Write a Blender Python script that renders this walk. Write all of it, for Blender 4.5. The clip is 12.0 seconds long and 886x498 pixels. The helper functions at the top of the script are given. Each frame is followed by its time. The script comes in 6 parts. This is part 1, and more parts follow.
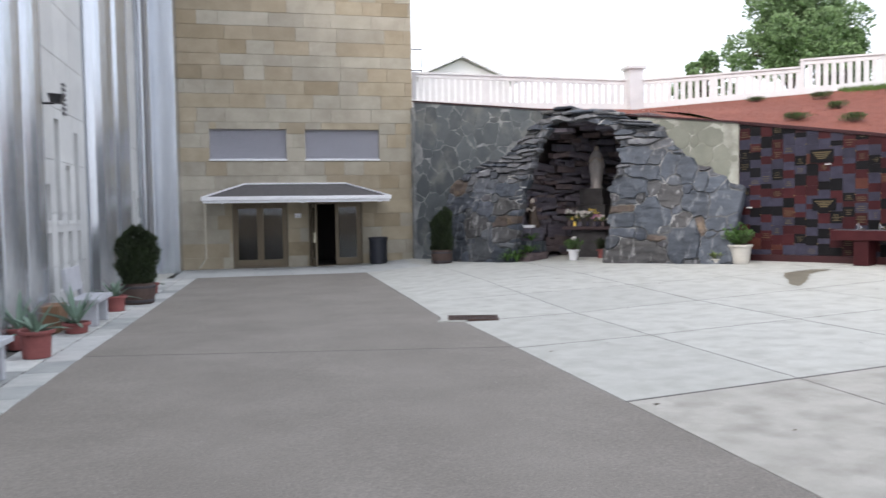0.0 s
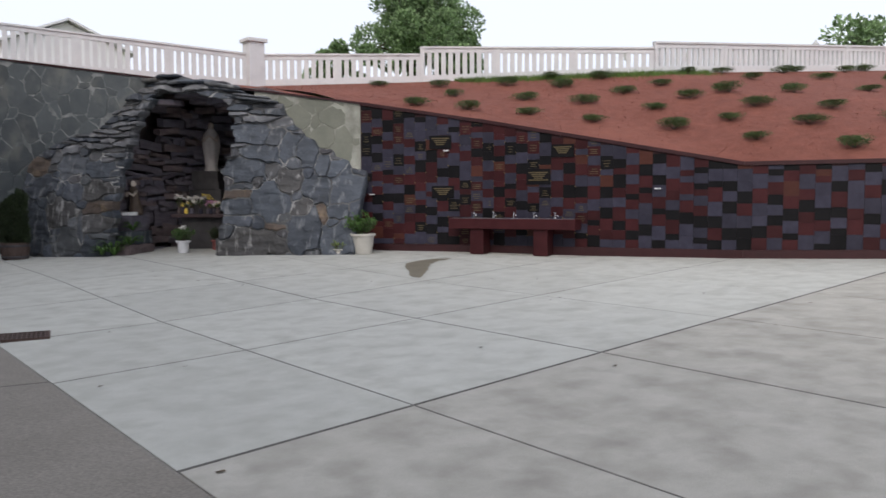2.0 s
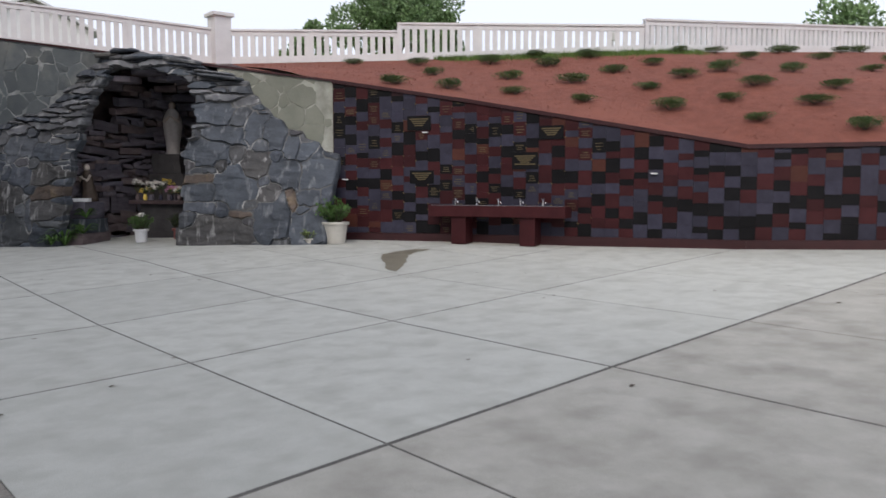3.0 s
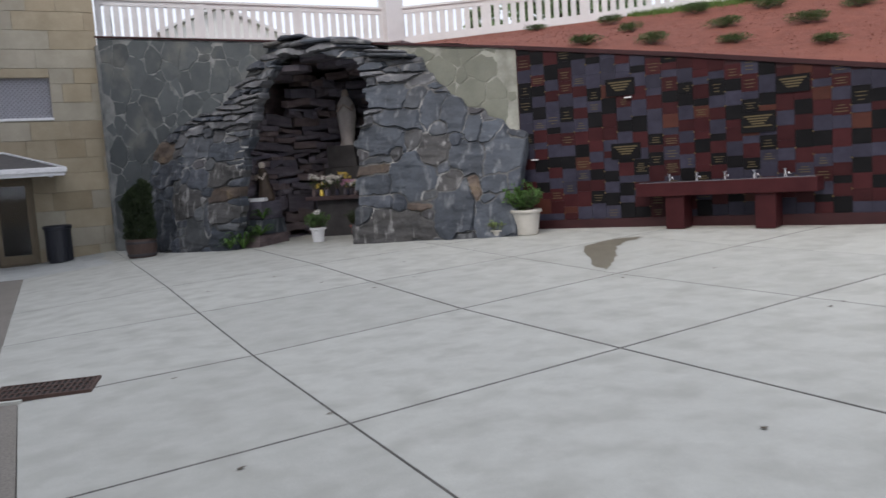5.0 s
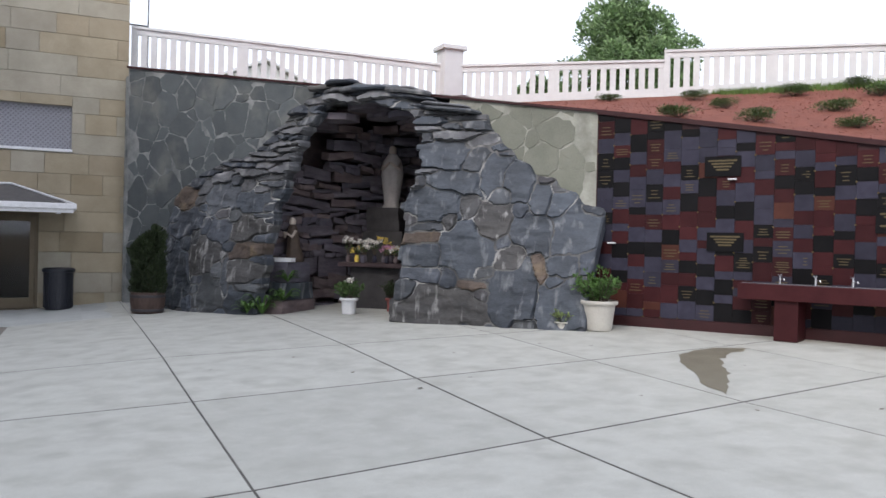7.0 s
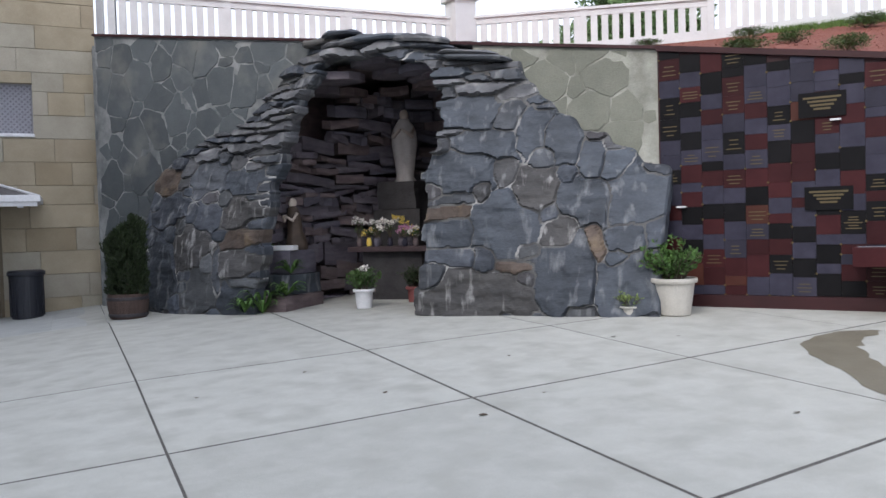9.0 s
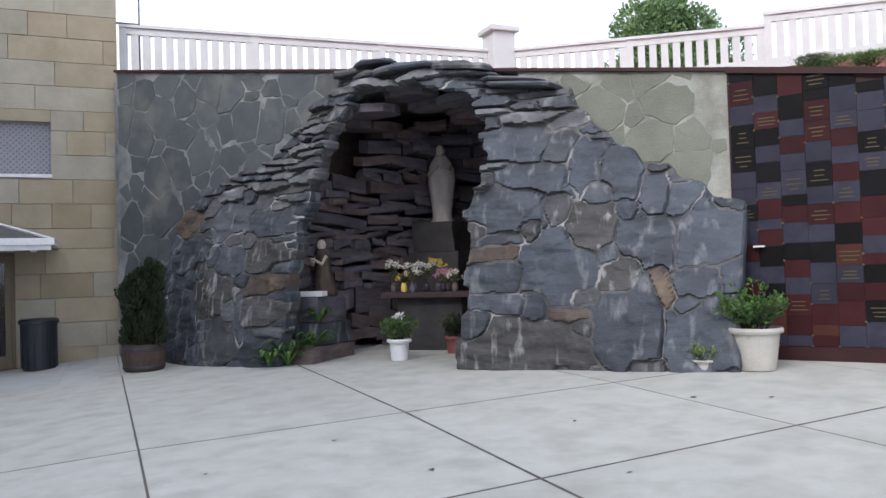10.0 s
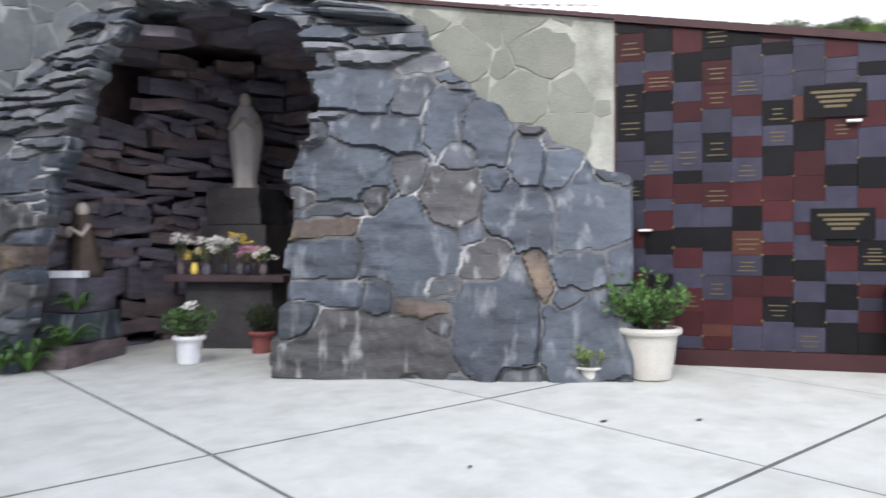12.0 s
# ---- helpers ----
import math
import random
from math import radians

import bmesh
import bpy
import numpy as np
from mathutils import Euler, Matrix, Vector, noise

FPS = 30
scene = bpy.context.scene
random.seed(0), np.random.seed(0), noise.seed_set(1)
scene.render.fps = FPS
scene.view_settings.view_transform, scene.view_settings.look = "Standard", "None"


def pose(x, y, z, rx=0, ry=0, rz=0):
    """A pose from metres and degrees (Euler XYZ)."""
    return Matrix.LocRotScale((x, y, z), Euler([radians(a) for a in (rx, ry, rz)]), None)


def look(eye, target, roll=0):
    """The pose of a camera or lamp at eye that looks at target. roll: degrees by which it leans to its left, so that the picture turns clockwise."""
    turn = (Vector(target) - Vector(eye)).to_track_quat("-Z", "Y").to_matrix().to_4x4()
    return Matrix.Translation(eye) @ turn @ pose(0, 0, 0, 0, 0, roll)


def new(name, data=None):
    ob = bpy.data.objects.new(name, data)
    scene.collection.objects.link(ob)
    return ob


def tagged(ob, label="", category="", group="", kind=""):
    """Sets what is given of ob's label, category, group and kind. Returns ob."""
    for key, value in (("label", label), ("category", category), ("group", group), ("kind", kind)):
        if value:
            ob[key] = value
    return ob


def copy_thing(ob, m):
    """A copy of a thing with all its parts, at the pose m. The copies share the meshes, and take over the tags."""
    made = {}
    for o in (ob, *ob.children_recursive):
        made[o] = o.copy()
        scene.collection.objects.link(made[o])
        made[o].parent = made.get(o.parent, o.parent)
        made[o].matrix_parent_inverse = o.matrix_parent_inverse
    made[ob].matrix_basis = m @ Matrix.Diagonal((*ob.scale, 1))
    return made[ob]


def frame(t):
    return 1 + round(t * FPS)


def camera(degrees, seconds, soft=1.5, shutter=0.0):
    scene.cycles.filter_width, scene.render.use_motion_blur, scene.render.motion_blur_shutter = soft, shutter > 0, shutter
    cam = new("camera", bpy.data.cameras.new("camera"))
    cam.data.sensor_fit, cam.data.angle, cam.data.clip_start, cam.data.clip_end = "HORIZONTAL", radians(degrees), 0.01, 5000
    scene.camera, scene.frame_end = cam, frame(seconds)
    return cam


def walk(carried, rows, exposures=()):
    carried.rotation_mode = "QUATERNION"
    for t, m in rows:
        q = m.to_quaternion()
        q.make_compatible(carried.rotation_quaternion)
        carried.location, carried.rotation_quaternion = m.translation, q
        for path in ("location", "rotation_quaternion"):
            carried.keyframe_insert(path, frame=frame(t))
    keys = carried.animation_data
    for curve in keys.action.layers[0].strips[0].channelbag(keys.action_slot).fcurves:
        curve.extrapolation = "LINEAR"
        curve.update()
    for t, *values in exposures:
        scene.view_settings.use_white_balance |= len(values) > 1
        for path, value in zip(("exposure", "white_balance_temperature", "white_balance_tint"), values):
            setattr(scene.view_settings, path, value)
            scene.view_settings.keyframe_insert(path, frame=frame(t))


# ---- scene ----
cam = camera(58.0, 12.0, soft=1.5, shutter=0.3)
PATH = [
    (0, (-0.137, -1.053, 1.79), (0.309, 0.894, 1.694), -0.9),
    (0.5, (0.263, -0.624, 1.792), (0.963, 1.247, 1.704), -0.5),
    (1, (0.641, -0.114, 1.77), (1.649, 1.613, 1.707), 0.6),
    (1.5, (1.009, 0.352, 1.747), (2.18, 1.97, 1.656), -2.1),
    (2, (1.47, 0.92, 1.711), (2.707, 2.486, 1.577), -0.2),
    (2.5, (1.84, 1.448, 1.737), (3.243, 2.858, 1.522), -1.8),
    (3, (2.305, 2.018, 1.695), (3.583, 3.547, 1.526), -0.1),
    (3.2, (2.421, 2.221, 1.704), (3.708, 3.747, 1.578), 0.4),
    (4.8, (3.396, 3.944, 1.68), (4.329, 5.699, 1.461), -3.7),
    (5, (3.494, 4.196, 1.674), (4.388, 5.974, 1.476), -3.8),
    (5.5, (3.68, 4.803, 1.669), (4.303, 6.67, 1.314), -1.7),
    (6, (3.773, 5.339, 1.681), (4.454, 7.191, 1.36), -1.3),
    (6.5, (3.945, 5.985, 1.677), (4.614, 7.864, 1.523), 0.2),
    (7, (4.087, 6.622, 1.679), (4.938, 8.432, 1.663), 1.3),
    (7.2, (4.096, 6.842, 1.676), (4.963, 8.643, 1.615), 0.1),
    (8.8, (4.6, 8.776, 1.596), (5.505, 10.56, 1.615), -2.2),
    (9, (4.678, 9.035, 1.602), (5.528, 10.844, 1.538), -1.6),
    (9.5, (4.788, 9.601, 1.586), (5.649, 11.406, 1.603), -1.5),
    (10, (4.987, 10.216, 1.573), (5.776, 12.053, 1.625), -1.8),
    (10.5, (5.105, 10.814, 1.571), (5.972, 12.616, 1.591), 0.2),
    (11, (5.241, 11.414, 1.558), (6.145, 13.198, 1.521), -2.2),
    (11.5, (5.423, 12.054, 1.545), (6.396, 13.801, 1.505), 0.1),
    (12, (5.601, 12.622, 1.542), (6.858, 14.177, 1.543), -0.1),
]
EXPOSURE = [(0, 0.75, 6300, 12), (0.8, 0.4, 6320, 12), (1.5, 0.12, 6330, 12), (2.5, -0.04, 6340, 12), (3.2, 0.0, 6340, 12), (5.0, 0.1, 6300, 12), (5.5, 0.3, 6300, 12), (7.0, 0.44, 6220, 12), (9.0, 0.45, 6080, 12), (9.5, 0.5, 6050, 12), (11, 0.74, 6030, 12), (12, 1.1, 6030, 12)]
walk(cam, [(t, look(eye, target, roll)) for t, eye, target, roll in PATH], EXPOSURE)

# ---- world, sun, exposure ----
world = bpy.data.worlds.new("world")
scene.world = world
world.use_nodes = True
wn = world.node_tree.nodes
sky = wn.new("ShaderNodeTexSky")
sky.sky_type = "NISHITA"
sky.sun_disc = False
sky.sun_elevation = radians(38)
sky.sun_rotation = radians(-125)
sky.air_density = 1.2
sky.dust_density = 6.0
sky.ozone_density = 1.0
cloud = wn.new("ShaderNodeMix")
cloud.data_type = "RGBA"
cloud.inputs[0].default_value = 0.62
cloud.inputs[7].default_value = (11.5, 11.8, 12.6, 1)
world.node_tree.links.new(sky.outputs[0], cloud.inputs[6])
world.node_tree.links.new(cloud.outputs[2], wn["Background"].inputs[0])
wn["Background"].inputs[1].default_value = 0.12

sun_data = bpy.data.lights.new("sun", "SUN")
sun_data.energy = 0.9
sun_data.angle = radians(14)
sun_data.color = (1.0, 0.95, 0.87)
sun_ob = new("sun", sun_data)
sun_ob.matrix_world = look((-20, -14, 20), (0, 0, 0))

# ---- materials ----
MATS = {}


def mat(name, c1, c2, scale=6.0, rough=0.8, bump=0.3, fine=60.0, metal=0.0, vary=0.0, spec=0.4, palette=None, stain=None, stretch=None, detail=6.0, streak=0.0, grain=0.35):
    """Two scales of noise between two colours, a fine relief, and a share of change from piece to piece."""
    m = bpy.data.materials.new(name)
    m.use_nodes = True
    nt = m.node_tree
    n, l = nt.nodes, nt.links
    b = n["Principled BSDF"]
    tc = n.new("ShaderNodeTexCoord")
    src = tc.outputs["Object"]
    geo = n.new("ShaderNodeNewGeometry")
    src = geo.outputs["Position"]
    if stretch:
        mp = n.new("ShaderNodeMapping")
        mp.inputs["Scale"].default_value = stretch
        l.new(src, mp.inputs["Vector"])
        src = mp.outputs["Vector"]
    a = n.new("ShaderNodeTexNoise")
    a.inputs["Scale"].default_value = scale
    a.inputs["Detail"].default_value = detail
    a.inputs["Roughness"].default_value = 0.62
    l.new(src, a.inputs["Vector"])
    f = n.new("ShaderNodeTexNoise")
    f.inputs["Scale"].default_value = fine
    f.inputs["Detail"].default_value = 4
    l.new(src, f.inputs["Vector"])
    mr = n.new("ShaderNodeMapRange")
    mr.inputs[1].default_value, mr.inputs[2].default_value = 0.3, 0.7
    l.new(a.outputs["Fac"], mr.inputs[0])
    mx = n.new("ShaderNodeMix")
    mx.data_type = "RGBA"
    mx.inputs[6].default_value = (*c1, 1)
    mx.inputs[7].default_value = (*c2, 1)
    l.new(mr.outputs[0], mx.inputs[0])
    col = mx.outputs[2]
    oi = n.new("ShaderNodeObjectInfo")
    if palette:
        ramp = n.new("ShaderNodeValToRGB")
        ramp.color_ramp.interpolation = "CONSTANT"
        els = ramp.color_ramp.elements
        for i, (p, c) in enumerate(palette):
            e = els[i] if i < 2 else els.new(p)
            e.position, e.color = p, (*c, 1)
        l.new(oi.outputs["Random"], ramp.inputs[0])
        mm = n.new("ShaderNodeMix")
        mm.data_type = "RGBA"
        mm.blend_type = "MULTIPLY"
        mm.inputs[0].default_value = 1.0
        l.new(col, mm.inputs[6])
        l.new(ramp.outputs[0], mm.inputs[7])
        col = mm.outputs[2]
    hs = n.new("ShaderNodeHueSaturation")
    l.new(col, hs.inputs["Color"])
    ma = n.new("ShaderNodeMath")
    ma.operation = "MULTIPLY_ADD"
    ma.inputs[1].default_value = grain
    ma.inputs[2].default_value = 1 - grain / 2
    l.new(f.outputs["Fac"], ma.inputs[0])
    if vary:
        wn2 = n.new("ShaderNodeTexWhiteNoise")
        wn2.noise_dimensions = "1D"
        both = n.new("ShaderNodeMath")
        both.operation = "ADD"
        l.new(oi.outputs["Random"], both.inputs[0])
        l.new(geo.outputs["Random Per Island"], both.inputs[1])
        l.new(both.outputs[0], wn2.inputs["W"])
        mv = n.new("ShaderNodeMath")
        mv.operation = "MULTIPLY_ADD"
        mv.inputs[1].default_value = vary
        mv.inputs[2].default_value = 1 - vary / 2
        l.new(wn2.outputs["Value"], mv.inputs[0])
        mu = n.new("ShaderNodeMath")
        mu.operation = "MULTIPLY"
        l.new(ma.outputs[0], mu.inputs[0])
        l.new(mv.outputs[0], mu.inputs[1])
        l.new(mu.outputs[0], hs.inputs["Value"])
    else:
        l.new(ma.outputs[0], hs.inputs["Value"])
    col = hs.outputs["Color"]
    if stain:
        sc, sscale, lo, hi = stain
        sn = n.new("ShaderNodeTexNoise")
        sn.inputs["Scale"].default_value = sscale
        sn.inputs["Detail"].default_value = 5
        l.new(geo.outputs["Position"], sn.inputs["Vector"])
        sr = n.new("ShaderNodeMapRange")
        sr.inputs[1].default_value, sr.inputs[2].default_value = lo, hi
        if streak:
            sp = n.new("ShaderNodeMapping")
            sp.inputs["Scale"].default_value = (3.2, 3.2, streak)
            l.new(geo.outputs["Position"], sp.inputs["Vector"])
            l.new(sp.outputs["Vector"], sn.inputs["Vector"])
        l.new(sn.outputs["Fac"], sr.inputs[0])
        sm = n.new("ShaderNodeMix")
        sm.data_type = "RGBA"
        sm.inputs[7].default_value = (*sc, 1)
        l.new(sr.outputs[0], sm.inputs[0])
        l.new(col, sm.inputs[6])
        col = sm.outputs[2]
    l.new(col, b.inputs["Base Color"])
    b.inputs["Roughness"].default_value = rough
    b.inputs["Metallic"].default_value = metal
    b.inputs["Specular IOR Level"].default_value = spec
    if bump:
        ad = n.new("ShaderNodeMath")
        ad.operation = "ADD"
        l.new(a.outputs["Fac"], ad.inputs[0])
        l.new(f.outputs["Fac"], ad.inputs[1])
        bp = n.new("ShaderNodeBump")
        bp.inputs["Strength"].default_value = bump
        bp.inputs["Distance"].default_value = 0.02
        l.new(ad.outputs[0], bp.inputs["Height"])
        l.new(bp.outputs[0], b.inputs["Normal"])
    MATS[name] = m
    return m


def plain(name, c, rough=0.5, metal=0.0, spec=0.5):
    return mat(name, tuple(v * 0.9 for v in c), tuple(min(1, v * 1.08) for v in c), scale=9, rough=rough, bump=0.08, metal=metal, spec=spec)


CONCRETE = mat("concrete", (0.43, 0.429, 0.39), (0.505, 0.504, 0.463), scale=3.2, rough=0.85, bump=0.3, fine=120, grain=0.3, detail=10, vary=0.10, stain=((0.385, 0.38, 0.342), 2.6, 0.47, 0.75))
CONCRETE_S = mat("concrete_south", (0.37, 0.355, 0.31), (0.46, 0.44, 0.395), scale=3.0, rough=0.85, bump=0.3, fine=120, grain=0.35, detail=10, stain=((0.29, 0.275, 0.24), 2.4, 0.45, 0.75))
JOINT = mat("joint_filler", (0.07, 0.066, 0.06), (0.13, 0.123, 0.112), rough=0.95)
AGGREGATE = mat("aggregate_paving", (0.184, 0.167, 0.145), (0.236, 0.216, 0.190), scale=0.7, rough=0.9, bump=0.35, fine=48, grain=0.9, detail=12, stain=((0.30, 0.285, 0.26), 38.0, 0.66, 0.72))
STRIP = mat("strip_stone", (0.40, 0.41, 0.40), (0.54, 0.54, 0.52), scale=3, rough=0.8, vary=0.2, palette=[(0.0, (1, 1, 1)), (0.38, (0.70, 0.72, 0.72)), (0.62, (0.86, 0.87, 0.86)), (0.8, (1.1, 1.1, 1.08))])
THRESHOLD = mat("threshold_stone", (0.38, 0.39, 0.38), (0.46, 0.47, 0.455), scale=3, rough=0.85, vary=0.15)
SAND = mat("sandstone", (0.325, 0.294, 0.232), (0.42, 0.384, 0.313), scale=1.8, rough=0.88, bump=0.35, fine=50, vary=0.15,
           palette=[(0.0, (1.0, 1.0, 1.0)), (0.3, (0.97, 0.91, 0.81)), (0.48, (0.82, 0.74, 0.62)), (0.54, (1.05, 1.06, 1.06)), (0.82, (0.93, 0.86, 0.76))])
SANDJOINT = mat("sandstone_joint", (0.31, 0.28, 0.215), (0.37, 0.335, 0.265), rough=0.9)
PALE = mat("pale_panel", (0.52, 0.53, 0.53), (0.62, 0.63, 0.62), scale=1.2, rough=0.5, bump=0.05, vary=0.12)
SILVER = mat("silver_pilaster", (0.46, 0.49, 0.53), (0.60, 0.63, 0.67), scale=2.0, rough=0.24, bump=0.04, metal=0.8, stretch=(3, 3, 0.25))
SLATE = mat("slate_rock", (0.0396, 0.0432, 0.0515), (0.0902, 0.0975, 0.1122), scale=2.2, rough=0.72, bump=0.38, fine=26, vary=0.62, stretch=(1, 1, 1.3),
            palette=[(0.0, (0.97, 1, 1.05)), (0.24, (0.80, 0.85, 0.92)), (0.40, (1.12, 1.13, 1.12)), (0.55, (1.08, 1.0, 0.90)), (0.62, (0.90, 0.97, 1.03)), (0.80, (0.95, 0.85, 0.80)), (0.86, (1.2, 1.17, 1.08)), (0.94, (1.35, 1.2, 1.0))],
            stain=((0.27, 0.275, 0.285), 2.0, 0.56, 0.80), streak=0.7)
SLATE_BLUE = mat("slate_blue", (0.0340, 0.0402, 0.0510), (0.0773, 0.0889, 0.1082), scale=2.0, rough=0.7, bump=0.4, fine=24, vary=0.35, stretch=(1, 1, 1.5), stain=((0.25, 0.26, 0.275), 1.8, 0.57, 0.80), streak=0.7)
SLATE_GREY = mat("slate_grey", (0.0414, 0.0405, 0.0423), (0.0918, 0.0891, 0.0882), scale=2.0, rough=0.75, bump=0.4, fine=24, vary=0.3, stretch=(1, 1, 1.5), stain=((0.34, 0.335, 0.33), 2.6, 0.55, 0.72), streak=0.35)
SLATE_RUST = mat("slate_rust", (0.060, 0.046, 0.040), (0.135, 0.104, 0.084), scale=2.6, rough=0.75, bump=0.4, fine=24, vary=0.5, stain=((0.20, 0.15, 0.10), 3.0, 0.55, 0.75))
SLATE_PALE = mat("slate_pale", (0.070, 0.072, 0.080), (0.155, 0.158, 0.168), scale=2.4, rough=0.75, bump=0.4, fine=26, vary=0.5, stretch=(1, 1, 1.5), stain=((0.33, 0.33, 0.335), 2.4, 0.54, 0.75))
# purple-grey slate, lightened so its colour holds the haze over the niche
SLATE_DARK = mat("cave_slate_veiled", (0.085, 0.073, 0.086), (0.178, 0.156, 0.170), scale=3, rough=0.8, bump=0.8, fine=30, vary=0.5, stretch=(1, 1, 3),
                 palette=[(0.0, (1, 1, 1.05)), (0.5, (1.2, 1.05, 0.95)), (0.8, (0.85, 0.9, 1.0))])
# rock darkened to carry the niche's shade in its colour
PEDESTAL = mat("niche_shade_rock", (0.03, 0.028, 0.030), (0.06, 0.056, 0.058), scale=3, rough=0.85, bump=0.7, fine=30)
ALTAR = mat("altar_stone", (0.045, 0.028, 0.03), (0.07, 0.045, 0.048), scale=4, rough=0.6, bump=0.2)
MORTAR = mat("rock_mortar", (0.055, 0.055, 0.057), (0.17, 0.168, 0.165), scale=2.6, rough=0.95, bump=0.7, fine=40, stain=((0.44, 0.435, 0.425), 1.7, 0.52, 0.66))
FLAG = mat("flagstone", (0.080, 0.091, 0.098), (0.108, 0.121, 0.127), scale=2.2, rough=0.8, bump=0.5, fine=45, vary=0.38, stain=((0.20, 0.20, 0.185), 1.1, 0.55, 0.8))
FLAGWARM = mat("flagstone_warm", (0.175, 0.182, 0.15), (0.225, 0.23, 0.192), scale=2.2, rough=0.8, bump=0.5, fine=45, vary=0.24)
FLAGJOINT = mat("flagstone_joint", (0.085, 0.097, 0.103), (0.37, 0.375, 0.37), scale=1.5, rough=0.95, bump=0.5)
FLAGJOINTW = mat("flagstone_joint_warm", (0.14, 0.145, 0.118), (0.46, 0.46, 0.41), scale=1.6, rough=0.95, bump=0.5)
GRANITE_RED = mat("granite_red", (0.0331, 0.0070, 0.0091), (0.0524, 0.0129, 0.0145), scale=3, rough=0.5, spec=0.2, bump=0.05, fine=160, vary=0.45)
GRANITE_BLUE = mat("granite_blue", (0.0241, 0.0231, 0.0388), (0.0420, 0.0399, 0.0618), scale=5, rough=0.5, spec=0.25, bump=0.05, fine=160, vary=0.4)
GRANITE_BLACK = mat("granite_black", (0.0056, 0.0054, 0.0064), (0.0099, 0.0093, 0.0107), scale=4, rough=0.5, spec=0.14, bump=0.03, fine=160, vary=0.3)
GRANITE_RUST = mat("granite_rust", (0.055, 0.017, 0.012), (0.075, 0.025, 0.017), scale=4, rough=0.5, spec=0.25, bump=0.05, fine=160, vary=0.3)
MAROON = mat("maroon_stone", (0.0297, 0.0074, 0.0089), (0.0446, 0.0119, 0.0139), scale=3, rough=0.5, bump=0.08, fine=120)
MULCH = mat("red_mulch", (0.145, 0.047, 0.032), (0.21, 0.072, 0.049), scale=4, rough=0.95, bump=0.9, fine=45, stain=((0.22, 0.075, 0.05), 0.5, 0.5, 0.8))
WHITE = mat("white_concrete", (0.60, 0.60, 0.615), (0.70, 0.70, 0.71), scale=2, rough=0.7, bump=0.12, fine=50)
WHITEPAINT = plain("white_paint", (0.78, 0.78, 0.80), rough=0.35)
GRASS = mat("grass", (0.07, 0.13, 0.03), (0.13, 0.20, 0.05), scale=8, rough=0.95, bump=0.6)
EARTH = mat("earth", (0.16, 0.13, 0.09), (0.22, 0.18, 0.13), scale=0.5, rough=0.95)
BRONZE = plain("bronze_metal", (0.145, 0.115, 0.075), rough=0.45, metal=0.3)
# near black: the lobby's shade is in this colour
DARKROOM = plain("lobby_shade", (0.018, 0.016, 0.017), rough=0.9)
BLACKMETAL = plain("black_metal", (0.02, 0.02, 0.022), rough=0.45)
BINPLASTIC = plain("bin_plastic", (0.018, 0.02, 0.028), rough=0.45)
SHINGLE = mat("shingle", (0.085, 0.08, 0.08), (0.13, 0.125, 0.125), scale=9, rough=0.9, bump=0.5)
BARREL = mat("barrel_wood", (0.055, 0.036, 0.03), (0.10, 0.066, 0.055), scale=4, rough=0.8, bump=0.4, stretch=(4, 4, 0.6))
IRON = plain("hoop_iron", (0.07, 0.065, 0.07), rough=0.55, metal=0.6)
POTWHITE = mat("pot_cream", (0.4905, 0.4668, 0.4193), (0.5697, 0.5459, 0.4985), scale=4, rough=0.6, bump=0.1)
TERRACOTTA = mat("terracotta", (0.19, 0.056, 0.052), (0.26, 0.085, 0.078), scale=6, rough=0.7, bump=0.15)
SOIL = mat("soil", (0.03, 0.022, 0.016), (0.06, 0.045, 0.032), rough=0.95, bump=0.6)
STATUE = mat("statue_plaster", (0.44, 0.40, 0.38), (0.58, 0.54, 0.52), scale=6, rough=0.7, bump=0.1)
STATUEBROWN = mat("statue_brown", (0.06, 0.043, 0.034), (0.11, 0.08, 0.06), scale=6, rough=0.7, bump=0.1)
BENCHSTONE = mat("bench_granite", (0.36, 0.37, 0.40), (0.47, 0.48, 0.51), scale=7, rough=0.6, bump=0.08, fine=150)
CHROME = plain("chrome", (0.7, 0.7, 0.72), rough=0.18, metal=1.0)
GOLD = plain("gold_letter", (0.115, 0.088, 0.042), rough=0.5, metal=0.2)
WETSTAIN = mat("wet_concrete", (0.175, 0.155, 0.115), (0.22, 0.20, 0.15), scale=3, rough=0.45, bump=0.1)
GRATE = plain("grate_iron", (0.09, 0.055, 0.045), rough=0.7, metal=0.4)
# near black, for the shade below the drain grate
BLACKHOLE = plain("pit_shade", (0.012, 0.012, 0.012), rough=0.95)


def leaf_mat(name, c1, c2):
    m = mat(name, c1, c2, scale=3, rough=0.6, bump=0.0, vary=0.0)
    n, l = m.node_tree.nodes, m.node_tree.links
    b = n["Principled BSDF"]
    geo = n.new("ShaderNodeNewGeometry")
    hs = n.new("ShaderNodeHueSaturation")
    mv = n.new("ShaderNodeMath")
    mv.operation = "MULTIPLY_ADD"
    mv.inputs[1].default_value, mv.inputs[2].default_value = 0.9, 0.55
    l.new(geo.outputs["Random Per Island"], mv.inputs[0])
    l.new(mv.outputs[0], hs.inputs["Value"])
    old = b.inputs["Base Color"].links[0].from_socket
    l.new(old, hs.inputs["Color"])
    l.new(hs.outputs[0], b.inputs["Base Color"])
    b.inputs["Transmission Weight"].default_value = 0.0
    b.inputs["Subsurface Weight"].default_value = 0.0
    return m


